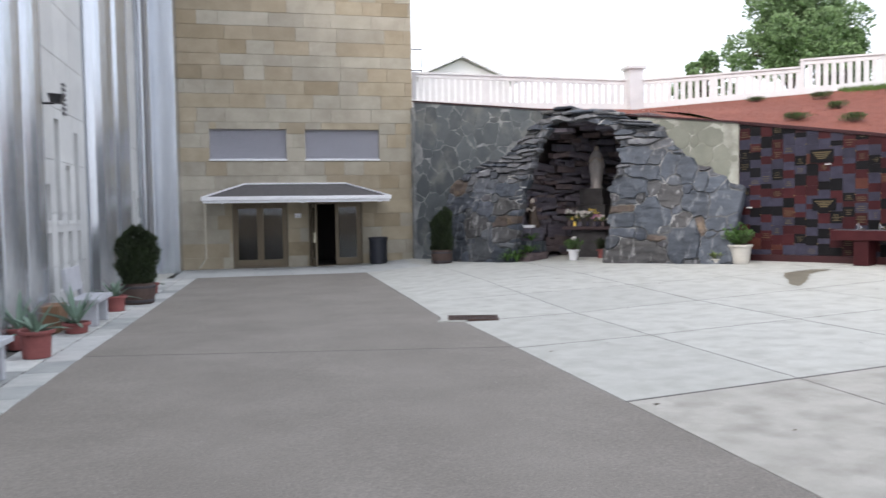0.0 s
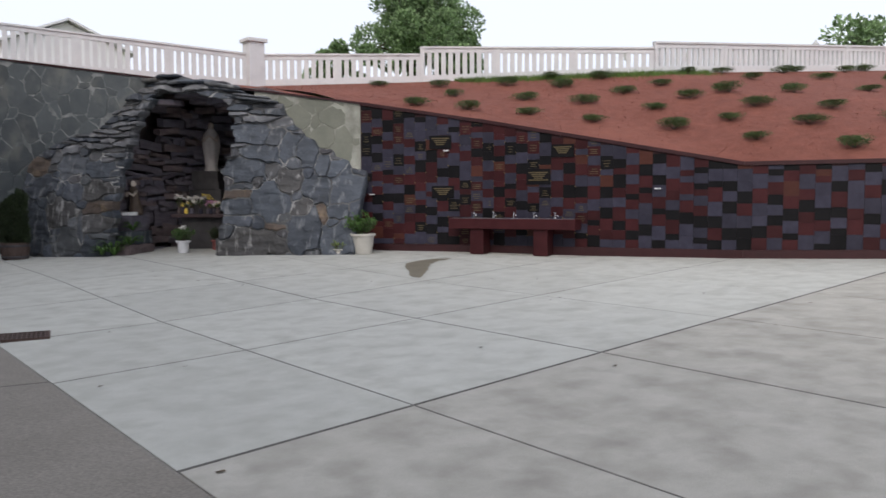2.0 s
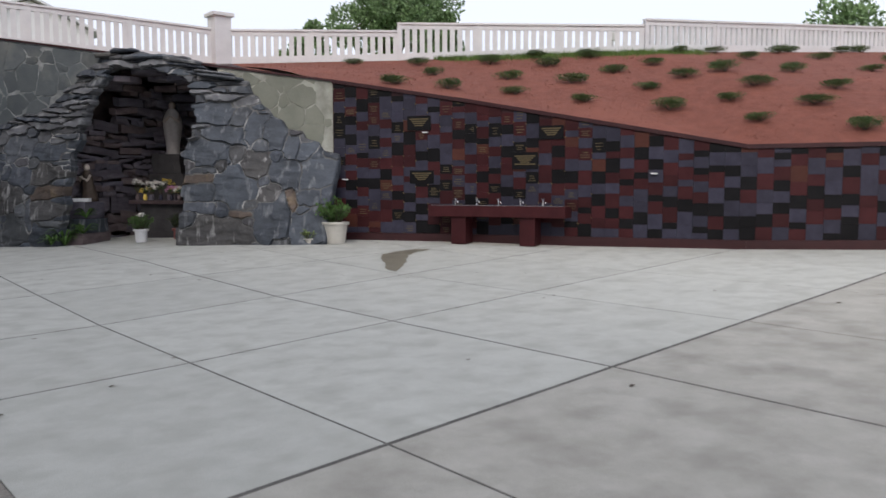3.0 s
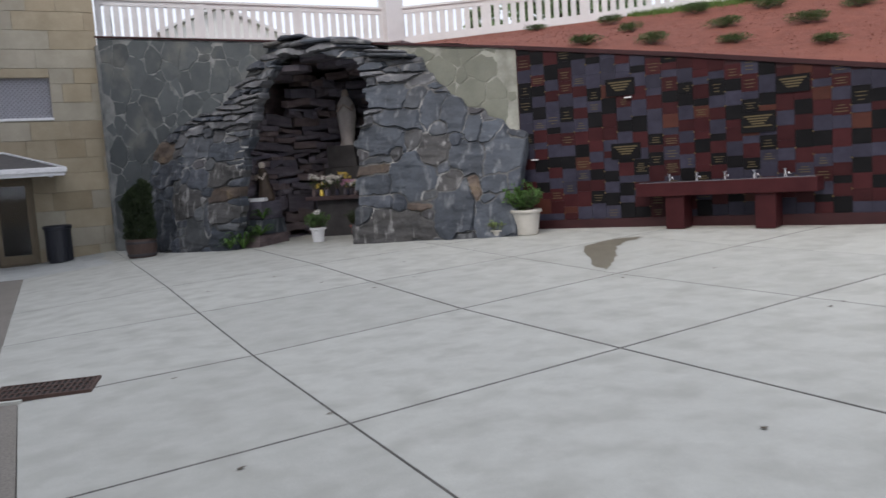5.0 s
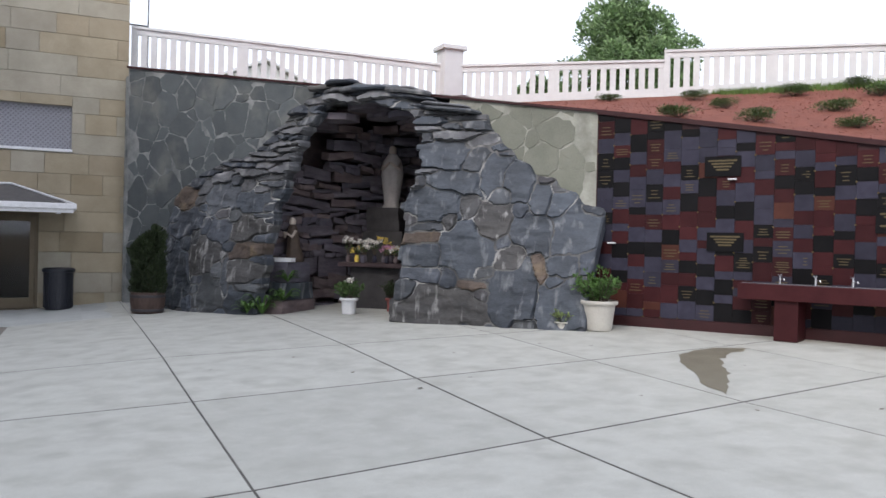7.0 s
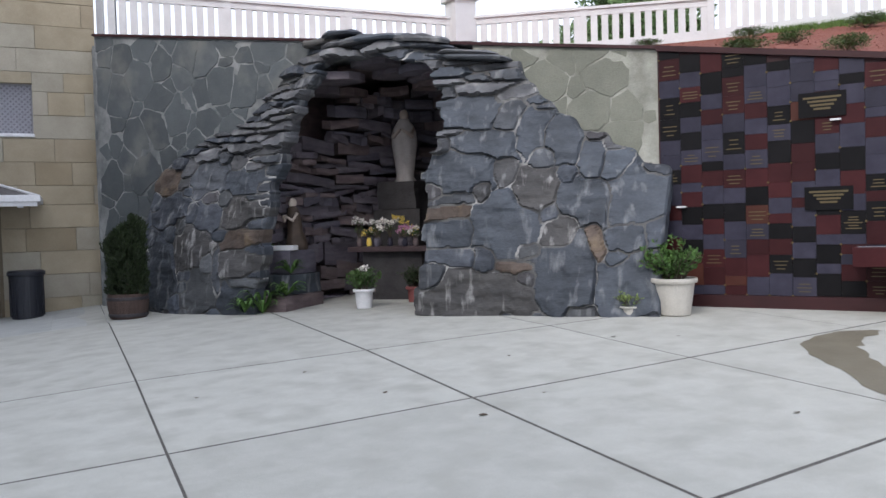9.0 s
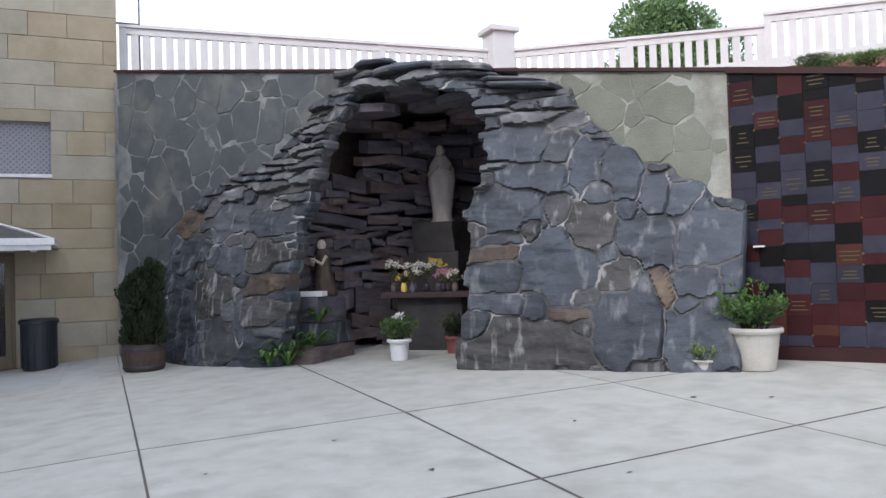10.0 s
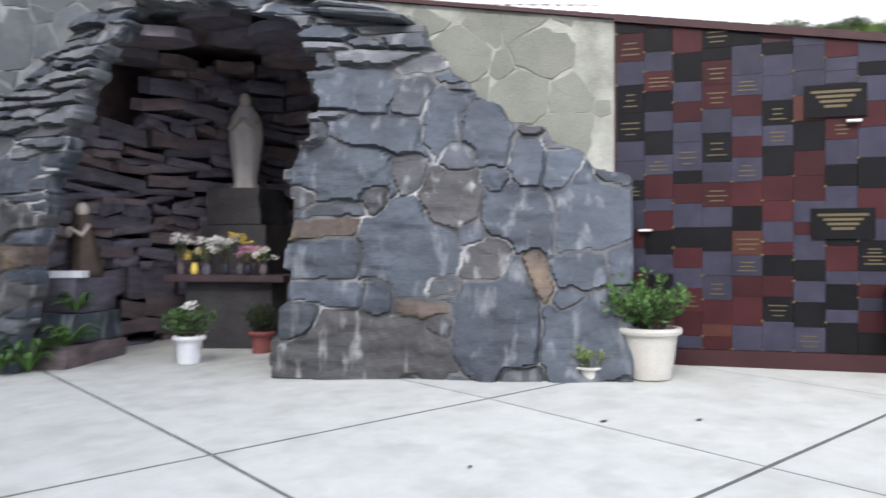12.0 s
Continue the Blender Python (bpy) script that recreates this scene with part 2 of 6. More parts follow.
LEAF = leaf_mat("leaf_green", (0.045, 0.10, 0.022), (0.10, 0.19, 0.045))
LEAFDARK = leaf_mat("leaf_dark", (0.016, 0.026, 0.010), (0.032, 0.048, 0.018))
LEAFSHRUB = leaf_mat("leaf_shrub", (0.035, 0.075, 0.02), (0.075, 0.13, 0.035))
LEAFTREE = leaf_mat("leaf_tree", (0.12, 0.19, 0.09), (0.20, 0.30, 0.135))
LEAFAGAVE = leaf_mat("leaf_agave", (0.10, 0.16, 0.12), (0.17, 0.24, 0.18))
PETALY = leaf_mat("petal_yellow", (0.60, 0.42, 0.06), (0.75, 0.60, 0.15))
PETALW = leaf_mat("petal_white", (0.65, 0.62, 0.58), (0.8, 0.78, 0.74))
PETALP = leaf_mat("petal_pink", (0.45, 0.14, 0.30), (0.6, 0.3, 0.45))
BARK = mat("bark", (0.07, 0.055, 0.042), (0.12, 0.095, 0.075), scale=5, rough=0.95, bump=0.8, stretch=(2, 2, 0.4))

GLASS = bpy.data.materials.new("dark_glass")
GLASS.use_nodes = True
gb = GLASS.node_tree.nodes["Principled BSDF"]
gb.inputs["Base Color"].default_value = (0.8, 0.85, 0.86, 1)
gb.inputs["Roughness"].default_value = 0.03
gb.inputs["Transmission Weight"].default_value = 1.0
gb.inputs["IOR"].default_value = 1.45


# ---- mesh helpers ----
def mesh_ob(name, verts, faces, material, parent=None, label="", smooth=False):
    me = bpy.data.meshes.new(name)
    me.from_pydata([tuple(v) for v in verts], [], faces)
    me.materials.append(material)
    if smooth:
        me.polygons.foreach_set("use_smooth", [True] * len(me.polygons))
    me.update()
    ob = new(name, me)
    if parent is not None:
        ob.parent = parent
    if label:
        ob["label"] = label
    return ob


def part(name, bm, material, parent, label="", smooth=False):
    me = bpy.data.meshes.new(name)
    bmesh.ops.recalc_face_normals(bm, faces=bm.faces)
    bm.to_mesh(me)
    bm.free()
    me.materials.append(material)
    if smooth:
        me.polygons.foreach_set("use_smooth", [True] * len(me.polygons))
    ob = new(name, me)
    if parent is not None:
        ob.parent = parent
    if label:
        ob["label"] = label
    return ob


def thing(name, at, label, category, group="", turn=0.0):
    ob = new(name)
    ob.empty_display_size = 0.2
    ob.matrix_basis = pose(*at, 0, 0, turn)
    return tagged(ob, label, category, group)


def structure(name, label, category):
    ob = new(name)
    return tagged(ob, label, category, kind="structure")


def box(bm, x0, y0, z0, x1, y1, z1, m=None, bevel=0.0):
    g = bmesh.ops.create_cube(bm, size=1.0)
    vs = g["verts"]
    for v in vs:
        v.co = Vector(((x0 + x1) / 2 + v.co.x * (x1 - x0), (y0 + y1) / 2 + v.co.y * (y1 - y0), (z0 + z1) / 2 + v.co.z * (z1 - z0)))
        if m is not None:
            v.co = m @ v.co
    if bevel:
        es = list({e for v in vs for e in v.link_edges})
        bmesh.ops.bevel(bm, geom=es, offset=bevel, segments=2, affect="EDGES", profile=0.6)
    return bm


def boxed(*a, **k):
    return box(bmesh.new(), *a, **k)


def lathe(profile, seg=24, wobble=0.0, seed=1):
    """A turned body from (radius, height) pairs, closed at both ends."""
    rnd = random.Random(seed)
    bm = bmesh.new()
    rings = []
    for r, z in profile:
        rings.append([bm.verts.new((r * (1 + wobble * rnd.uniform(-1, 1)) * math.cos(i * math.tau / seg), r * math.sin(i * math.tau / seg), z)) for i in range(seg)])
    for a, b in zip(rings, rings[1:]):
        for i in range(seg):
            bm.faces.new((a[i], a[(i + 1) % seg], b[(i + 1) % seg], b[i]))
    bm.faces.new(rings[0][::-1])
    bm.faces.new(rings[-1])
    return bm


def tube(bm, pts, radii, seg=8):
    """A tapered limb through the points."""
    rings = []
    pts = [Vector(p) for p in pts]
    for i, p in enumerate(pts):
        d = (pts[min(i + 1, len(pts) - 1)] - pts[max(i - 1, 0)]).normalized()
        a = d.orthogonal().normalized()
        b = d.cross(a)
        rings.append([bm.verts.new(p + (a * math.cos(k * math.tau / seg) + b * math.sin(k * math.tau / seg)) * radii[i]) for k in range(seg)])
    for a, b in zip(rings, rings[1:]):
        best = min(range(seg), key=lambda s: (a[0].co - b[s].co).length)
        for k in range(seg):
            bm.faces.new((a[k], a[(k + 1) % seg], b[(k + 1 + best) % seg], b[(k + best) % seg]))
    bm.faces.new(rings[0][::-1])
    bm.faces.new(rings[-1])
    return bm


def leaves(points, size, seed, long=1.6, up=0.35, fold=0.25):
    """Folded leaf blades, one at each point with its outward direction."""
    rnd = random.Random(seed)
    verts, faces = [], []
    for p, d in points:
        d = (Vector(d) + Vector((rnd.uniform(-.8, .8), rnd.uniform(-.8, .8), rnd.uniform(-.8, .8) + up))).normalized()
        side = d.orthogonal().normalized()
        side = (side * math.cos(q := rnd.uniform(0, 6.28)) + d.cross(side) * math.sin(q)).normalized()
        nrm = d.cross(side)
        s = size * rnd.uniform(0.6, 1.35)
        p = Vector(p)
        k = len(verts)
        verts += [p, p + d * s * long * .5 + side * s * .42 + nrm * s * fold, p + d * s * long, p + d * s * long * .5 - side * s * .42 + nrm * s * fold]
        faces += [(k, k + 1, k + 2), (k, k + 2, k + 3)]
    return verts, faces


# ---- plan ----
WD = Vector((0.6167, -0.7872))          # along the flagstone wall
WN = Vector((-0.7872, -0.6167))         # out of it, over the plaza
W0 = Vector((5.35, 27.2))               # where it meets the facade
WALL_LEN = 11.5


def gw(s, o, h):
    """Wall coordinates (along, out, up) to the world."""
    return Vector((W0.x + WD.x * s + WN.x * o, W0.y + WD.y * s + WN.y * o, h))


def wall_top(s):
    return 5.68 - 0.1455 * s


FALL = ((6.2, 0.0), (9.45, -0.03), (12.34, -0.05), (15.15, 0.0), (17.83, 0.055), (20.6, 0.065))


def ground(x, y=20.6):
    """The paving falls from all sides to the drain."""
    if x <= 3.1:
        return -0.082 + 0.012 * (3.1 - x) * min(1, max(0, (20 - y) / 12)) - 0.03 * min(1, max(0, (y - 16) / 10))
    dip = FALL[0][1] if y < FALL[0][0] else FALL[-1][1]
    for (ya, za), (yb, zb) in zip(FALL, FALL[1:]):
        if ya <= y <= yb:
            dip = za + (zb - za) * (y - ya) / (yb - ya)
    edge_ = -0.03 * min(1, max(0, (y - 16) / 10)) * max(0, 1 - (x - 3.1) / 2.15)
    return 0.038 * (x - 5.26) + dip * min(1, (x - 3.1) / 2.15) + edge_


RED = [Vector((12.44, 18.15)), Vector((14.2, 15.35)), Vector((16.5, 9.98)), Vector((18.6, 6.1)), Vector((22.6, -1.4))]
RED_TOP = [3.99, 3.43, 2.31, 2.33, 2.45]


def along_red(u):
    for i in range(len(RED) - 1):
        d = RED[i + 1] - RED[i]
        if u <= d.length or i == len(RED) - 2:
            f = u / d.length
            p = RED[i] + d * f
            d.normalize()
            return p, d, Vector((-abs(d.y), -abs(d.x))).normalized() if d.x * d.y < 0 else Vector((d.y, -d.x)), RED_TOP[i] + (RED_TOP[i + 1] - RED_TOP[i]) * f
        u -= d.length

# ---- ground and paving ----
g = structure("ground", "bare earth ground reaching the horizon", "ground")
mesh_ob("ground_sheet", [(-2500, -2500, -0.6), (2500, -2500, -0.6), (2500, 2500, -0.6), (-2500, 2500, -0.6)], [(0, 1, 2, 3)], EARTH, g)

pavement = structure("pavement", "pale concrete slabs with dark joints sloping to a drain", "pavement")


def slab_ob(name, q, material, parent, thick=0.12, level=ground):
    """One paving slab on four corners, counter-clockwise from the south-west, its top edge chamfered."""
    c = 0.004
    k = [(q[0][0] + c, q[0][1] + c), (q[1][0] - c, q[1][1] + c), (q[2][0] - c, q[2][1] - c), (q[3][0] + c, q[3][1] - c)]
    v = [(x, y, level(x, y)) for x, y in k] + [(x, y, level(x, y) - 0.003) for x, y in q] + [(x, y, level(x, y) - thick) for x, y in q]
    f = [(0, 1, 2, 3)]
    for i in range(4):
        j = (i + 1) % 4
        f += [(4 + i, 4 + j, j, i), (8 + i, 8 + j, 4 + j, 4 + i)]
    return mesh_ob(name, v, f, material, parent)


def slab(name, x0, y0, x1, y1, material, parent, gap=0.011, thick=0.12, level=ground):
    q = [(x0 + gap * 0.6, y0 + gap), (x1 - gap * 0.6, y0 + gap), (x1 - gap * 0.6, y1 - gap), (x0 + gap * 0.6, y1 - gap)]
    return slab_ob(name, q, material, parent, thick, level)


def lane_edge(y):
    """East edge of the lane, which jogs at the drain."""
    return 3.18 + 0.016 * (11.7 - y) if y < 11.97 else 2.93 + 0.014 * (y - 12.6)


# joints of the paving: columns run north, rows run east at a slight slant
COLS = [3.2, 5.27, 7.79, 10.28, 12.8, 15.3, 17.8, 20.3, 22.9]
SIDE = [0.0, 0.010, 0.015, 0.011, 0.011, 0.009, 0.009, 0.009, 0.009]
ROWS = [(-6.0, 0.07, 0.012), (-1.5, 0.07, 0.009), (5.985, 0.0685, 0.024), (9.195, 0.069, 0.017), (11.9, 0.098, 0.018), (15.0, 0.03, 0.018), (17.93, -0.02, 0.019), (20.6, 0.0, 0.007), (23.3, 0.0, 0.007), (26.2, 0.0, 0.007), (29.0, 0.0, 0.007)]
jv, jf = [], []
row_y = lambda j, x: ROWS[j][0] + ROWS[j][1] * (x - 3.2)
col_x = lambda i, y: COLS[i] if i else lane_edge(y)
for i in range(len(COLS) - 1):
    for j in range(len(ROWS) - 1):
        if COLS[i] > 13 and ROWS[j][0] > 17:
            continue
        y0, y1 = row_y(j, COLS[i]), row_y(j + 1, COLS[i])
        wa = [col_x(i, y0 + 0.15) + SIDE[i], col_x(i, y1 - 0.15) + SIDE[i]]
        ea = COLS[i + 1] - SIDE[i + 1]
        gs_, gn = ROWS[j][2], ROWS[j + 1][2]
        q = [(wa[0], row_y(j, wa[0]) + gs_), (ea, row_y(j, ea) + gs_), (ea, row_y(j + 1, ea) - gn), (wa[1], row_y(j + 1, wa[1]) - gn)]
        slab_ob("concrete_slab", q, CONCRETE if j > 1 else CONCRETE_S, pavement)
        for a, b, dx, dy in ((q[0], q[1], 0, -2 * gs_), (q[0], q[3], -2 * SIDE[i], 0)):
            if dx or dy:
                k = len(jv)
                jv += [(a[0] - 0.01, a[1], ground(*a) - 0.0035), (b[0] + 0.01, b[1], ground(*b) - 0.0035), (b[0] + 0.01 + dx, b[1] + dy, ground(*b) - 0.0035), (a[0] - 0.01 + dx, a[1] + dy, ground(*a) - 0.0035)] if dy else [(a[0], a[1], ground(*a) - 0.0035), (b[0], b[1], ground(*b) - 0.0035), (b[0] + dx, b[1], ground(*b) - 0.0035), (a[0] + dx, a[1], ground(*a) - 0.0035)]
                jf.append((k, k + 1, k + 2, k + 3))
mesh_ob("joint_filler", jv, jf, JOINT, pavement)
v, f = [], []
BX, BY = (2.8, 3.1, 4.2, 5.27, 7.79, 10.28, 12.8, 24.0), (-6.0, 6.2, 9.45, 12.34, 15.15, 17.83, 20.6, 24.0, 29.5)
for x in BX:
    v += [(x, y, ground(max(x, 3.101), y) - 0.024) for y in BY]
for i in range(len(BX) - 1):
    for j in range(len(BY) - 1):
        k = i * len(BY) + j
        f.append((k, k + len(BY), k + len(BY) + 1, k + 1))
mesh_ob("joint_bed", v, f, JOINT, pavement)

road = structure("road", "brown exposed aggregate paving lane, worn", "paving")


def west_edge(y):
    return -2.45 + 0.03 * (y - 8.5)


LANE_END = 23.8
for y0, y1, slant in ((-6, 9.60, -0.14), (9.64, 11.9, 0), (11.91, LANE_END, 0)):
    e0, e1 = west_edge(y0), west_edge(y1)
    s0 = -0.14 if y0 == 9.64 else 0
    q = [(e0, y0 - s0 * 2.8), (lane_edge(y0 + 0.1) - 0.003, y0 + s0 * 2.4), (lane_edge(y1 - 0.1) - 0.003, y1 + slant * 2.4), (e1, y1 - slant * 2.8)]
    slab_ob("aggregate_slab", q, AGGREGATE, road)
v, f = [], []
BY = (-6.0, 8.0, 11.9, 16.0, 20.0, LANE_END)
for x in (-4.2, -2.4, 0.4, 3.09):
    v += [(x, y, ground(x, y) - 0.02) for y in BY]
for i in range(3):
    for j in range(len(BY) - 1):
        k = i * len(BY) + j
        f.append((k, k + len(BY), k + len(BY) + 1, k + 1))
mesh_ob("lane_bed", v, f, JOINT, road)
mesh_ob("joint_filler", [(x, y, ground(x, y) - 0.0035) for x, y in ((-2.4, 9.95), (3.2, 9.16), (3.2, 9.32), (-2.4, 10.09))], [(0, 1, 2, 3)], JOINT, road)

strip = structure("pavement_strip", "pale stone tiles edging the lane", "pavement")
rs = random.Random(4)
y = -6.0
while y < LANE_END:
    ln = rs.uniform(0.5, 0.9)
    y1 = min(y + ln, LANE_END)
    e = west_edge((y + y1) / 2)
    slab("strip_tile", e - 0.42, y, e - 0.003, y1, STRIP, strip, gap=0.005, thick=0.06)
    slab("strip_tile", e - 0.95, y + 0.2, e - 0.43, y1 + 0.2, STRIP, strip, gap=0.006, thick=0.06)
    y = y1
slab("strip_tile", -4.2, -6, -2.9, 26.5, CONCRETE, strip, gap=0.0, thick=0.02, level=lambda x, y: ground(x, y) - 0.014)
for k in range(7):
    slab("strip_tile", -2.7 + k * 1.18, LANE_END + 0.02, -2.7 + (k + 1) * 1.18, 25.7, THRESHOLD, strip, gap=0.006, level=lambda x, y: ground(x, y) + (0.006 if x > 2.5 else 0))
    slab("strip_tile", -2.7 + k * 1.18, 25.7, -2.7 + (k + 1) * 1.18, 27.6, THRESHOLD, strip, gap=0.006, level=lambda x, y: ground(x, y) + (0.006 if x > 2.5 else 0))

# ---- drain grate ----
gr = thing("drain_grate", (3.40, 12.15, -0.060), "rusty cast iron drain grate in the paving", "drain", turn=-13)
# solid black slab under the bars, in place of a shaded hollow
part("pit", boxed(-0.42, -0.25, -0.03, 0.42, 0.25, 0.007), BLACKHOLE, gr)
bmg = bmesh.new()
for a in ((-0.43, -0.265, 0.43, -0.235), (-0.43, 0.235, 0.43, 0.265), (-0.43, -0.235, -0.40, 0.235), (0.40, -0.235, 0.43, 0.235), (-0.40, -0.095, 0.40, -0.07), (-0.40, 0.07, 0.40, 0.095)):
    box(bmg, a[0], a[1], -0.02, a[2], a[3], 0.017)
part("frame", bmg, GRATE, gr)
for k in range(15):
    x = -0.373 + k * 0.0533
    part("bar", boxed(x - 0.010, -0.235, -0.02, x + 0.010, 0.235, 0.015), GRATE, gr)
part("kerb", boxed(-0.56, -0.30, -0.05, -0.435, 0.30, 0.008), CONCRETE, gr, "pale concrete lip")
part("kerb", boxed(-0.60, -0.355, -0.05, -0.12, -0.302, 0.007), CONCRETE, gr, "pale concrete lip")

# ---- puddle stain ----
PUD = [(10.3, 12.85), (10.75, 13.3), (11.2, 13.72), (11.5, 14.1), (11.85, 14.5), (12.2, 14.72), (12.8, 14.95), (12.5, 15.16), (12.0, 15.22), (11.55, 14.98), (11.1, 14.4), (10.65, 13.65)]
pd = bmesh.new()
rq = random.Random(2)
pvs = []
for i in range(len(PUD)):
    a, b = PUD[i], PUD[(i + 1) % len(PUD)]
    for k in range(4):
        x = a[0] + (b[0] - a[0]) * k / 4 + rq.uniform(-.05, .05)
        yy = a[1] + (b[1] - a[1]) * k / 4 + rq.uniform(-.05, .05)
        pvs.append(pd.verts.new((x, yy, ground(x, yy) + 0.003)))
pd.faces.new(pvs)
tagged(part("puddle_stain", pd, WETSTAIN, None), "brown damp stain drying on the concrete", "stain")

# ---- facade of sandstone blocks ----
FY = 27.67
FX0, FX1, FZ0, FZ1 = -2.72, 5.38, -0.12, 13.5
OPEN = [(-1.74, 3.62, 0.86, 4.72), (1.52, 3.62, 4.14, 4.72), (-1.05, -0.3, 0.84, 2.17), (1.57, -0.3, 3.47, 2.17)]
wall_n = structure("wall_north", "tan sandstone block facade of the church building", "wall")
bmw = bmesh.new()


def rects_minus(r, holes):
    out = [r]
    for hx0, hz0, hx1, hz1 in holes:
        nxt = []
        for x0, z0, x1, z1 in out:
            if hx0 >= x1 or hx1 <= x0 or hz0 >= z1 or hz1 <= z0:
                nxt.append((x0, z0, x1, z1))
                continue
            if x0 < hx0:
                nxt.append((x0, z0, hx0, z1))
            if x1 > hx1:
                nxt.append((hx1, z0, x1, z1))
            a, b = max(x0, hx0), min(x1, hx1)
            if z0 < hz0:
                nxt.append((a, z0, b, hz0))
            if z1 > hz1:
                nxt.append((a, hz1, b, z1))
        out = nxt
    return out


for x0, z0, x1, z1 in rects_minus((FX0, FZ0 - 0.5, FX1, FZ1), OPEN):
    box(bmw, x0, FY + 0.012, z0, x1, FY + 0.42, z1)
part("wall_core", bmw, SANDJOINT, wall_n)
part("wall_side", boxed(FX1 - 0.4, FY + 0.43, -0.5, FX1, FY + 14, FZ1), SAND, wall_n)
part("wall_back", boxed(-14, FY + 14, -0.5, FX1, FY + 14.4, FZ1), SAND, wall_n)
part("roof", boxed(-14, FY, FZ1, FX1 + 0.1, FY + 14.4, FZ1 + 0.3), SHINGLE, wall_n)
rb = random.Random(11)
BLOCKS = []
z = FZ0
row = 0
while z < FZ1 - 0.1:
    hgt = 0.485 if row % 5 else 0.40
    x = FX0 - rb.uniform(0, 0.8)
    while x < FX1:
        ln = rb.choice((0.7, 0.95, 1.2, 1.45, 1.7))
        BLOCKS.append((max(x, FX0), z, min(x + ln, FX1), min(z + hgt, FZ1)))
        x += ln
    z += hgt
    row += 1


def block_mesh(w, h):
    c, gp, d = 0.006, 0.0035, 0.028
    a, b = w / 2 - gp, h / 2 - gp
    v = [(-a + c, -d, -b + c), (a - c, -d, -b + c), (a - c, -d, b - c), (-a + c, -d, b - c)]
    v += [(-a, -d + c, -b), (a, -d + c, -b), (a, -d + c, b), (-a, -d + c, b)]
    v += [(-a, 0.012, -b), (a, 0.012, -b), (a, 0.012, b), (-a, 0.012, b)]
    f = [(0, 1, 2, 3)]
    for i in range(4):
        j = (i + 1) % 4
        f += [(4 + i, 4 + j, j, i), (8 + i, 8 + j, 4 + j, 4 + i)]
    return v, f


for r in BLOCKS:
    for x0, z0, x1, z1 in rects_minus(r, OPEN):
        if x1 - x0 < 0.03 or z1 - z0 < 0.03:
            continue
        v, f = block_mesh(x1 - x0, z1 - z0)
        ob = mesh_ob("sandstone_block", v, f, SAND, wall_n)
        ob.location = ((x0 + x1) / 2, FY + rb.uniform(-0.004, 0.004), (z0 + z1) / 2)

# windows with lattice screens
for n_, (x0, z0, x1, z1) in enumerate(OPEN[:2]):
    w = structure("window_%d" % (n_ + 1), "wide window behind a white diamond lattice screen", "window")
    part("window_sill", boxed(x0 - 0.02, FY - 0.06, z0 + 0.002, x1 + 0.02, FY + 0.2, z0 + 0.07, bevel=0.006), WHITEPAINT, w, "white painted sill")
    part("pane", boxed(x0, FY + 0.28, z0 + 0.07, x1, FY + 0.29, z1), plain("window_backing", (0.36, 0.36, 0.40), rough=0.25), w)
    lat = bmesh.new()
    W_, H_ = x1 - x0, z1 - z0 - 0.07
    st = 0.105
    k = -H_
    while k < W_:
        for sgn in (1, -1):
            a0, a1 = max(0.0, k), min(W_, k + H_)
            if a1 - a0 > 0.03:
                za, zb = a0 - k, a1 - k
                if sgn < 0:
                    za, zb = H_ - za, H_ - zb
                p = Vector((x0 + a0, FY + 0.1, z0 + 0.07 + za))
                q = Vector((x0 + a1, FY + 0.1, z0 + 0.07 + zb))
                up = Vector((-(q - p).z, 0, (q - p).x)).normalized() * 0.017
                dy = Vector((0, 0.007 * sgn + 0.008, 0))
                vs = [lat.verts.new(c + e) for c in (p, q) for e in (up, -up)]
                vs2 = [lat.verts.new(v.co + Vector((0, 0.014, 0)) + dy) for v in vs]
                lat.faces.new((vs[0], vs[1], vs[3], vs[2]))
                lat.faces.new((vs2[0], vs2[2], vs2[3], vs2[1]))
                lat.faces.new((vs[0], vs[2], vs2[2], vs2[0]))
                lat.faces.new((vs[1], vs2[1], vs2[3], vs[3]))
        k += st
    part("lattice_screen", lat, plain("lattice_grey", (0.50, 0.50, 0.56), rough=0.5), w, "pale diamond lattice screen")
    fr = bmesh.new()
    for a in ((x0, z0 + 0.07, x0 + 0.03, z1), (x1 - 0.03, z0 + 0.07, x1, z1), (x0 + 0.03, z1 - 0.03, x1 - 0.03, z1)):
        box(fr, a[0], FY + 0.08, a[1], a[2], FY + 0.14, a[3])
    part("window_frame", fr, plain("window_frame_grey", (0.35, 0.35, 0.38)), w)

# entrance recess behind the doors, its indoor shade put into a near-black colour
room = structure("wall_lobby", "lobby behind the entrance doors, coloured near black for its shade", "wall")
rm = bmesh.new()
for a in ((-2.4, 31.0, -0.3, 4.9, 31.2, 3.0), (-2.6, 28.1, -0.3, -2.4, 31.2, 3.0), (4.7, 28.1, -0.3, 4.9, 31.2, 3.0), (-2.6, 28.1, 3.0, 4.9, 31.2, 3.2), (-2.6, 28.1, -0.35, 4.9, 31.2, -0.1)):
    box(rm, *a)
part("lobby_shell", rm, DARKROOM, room)


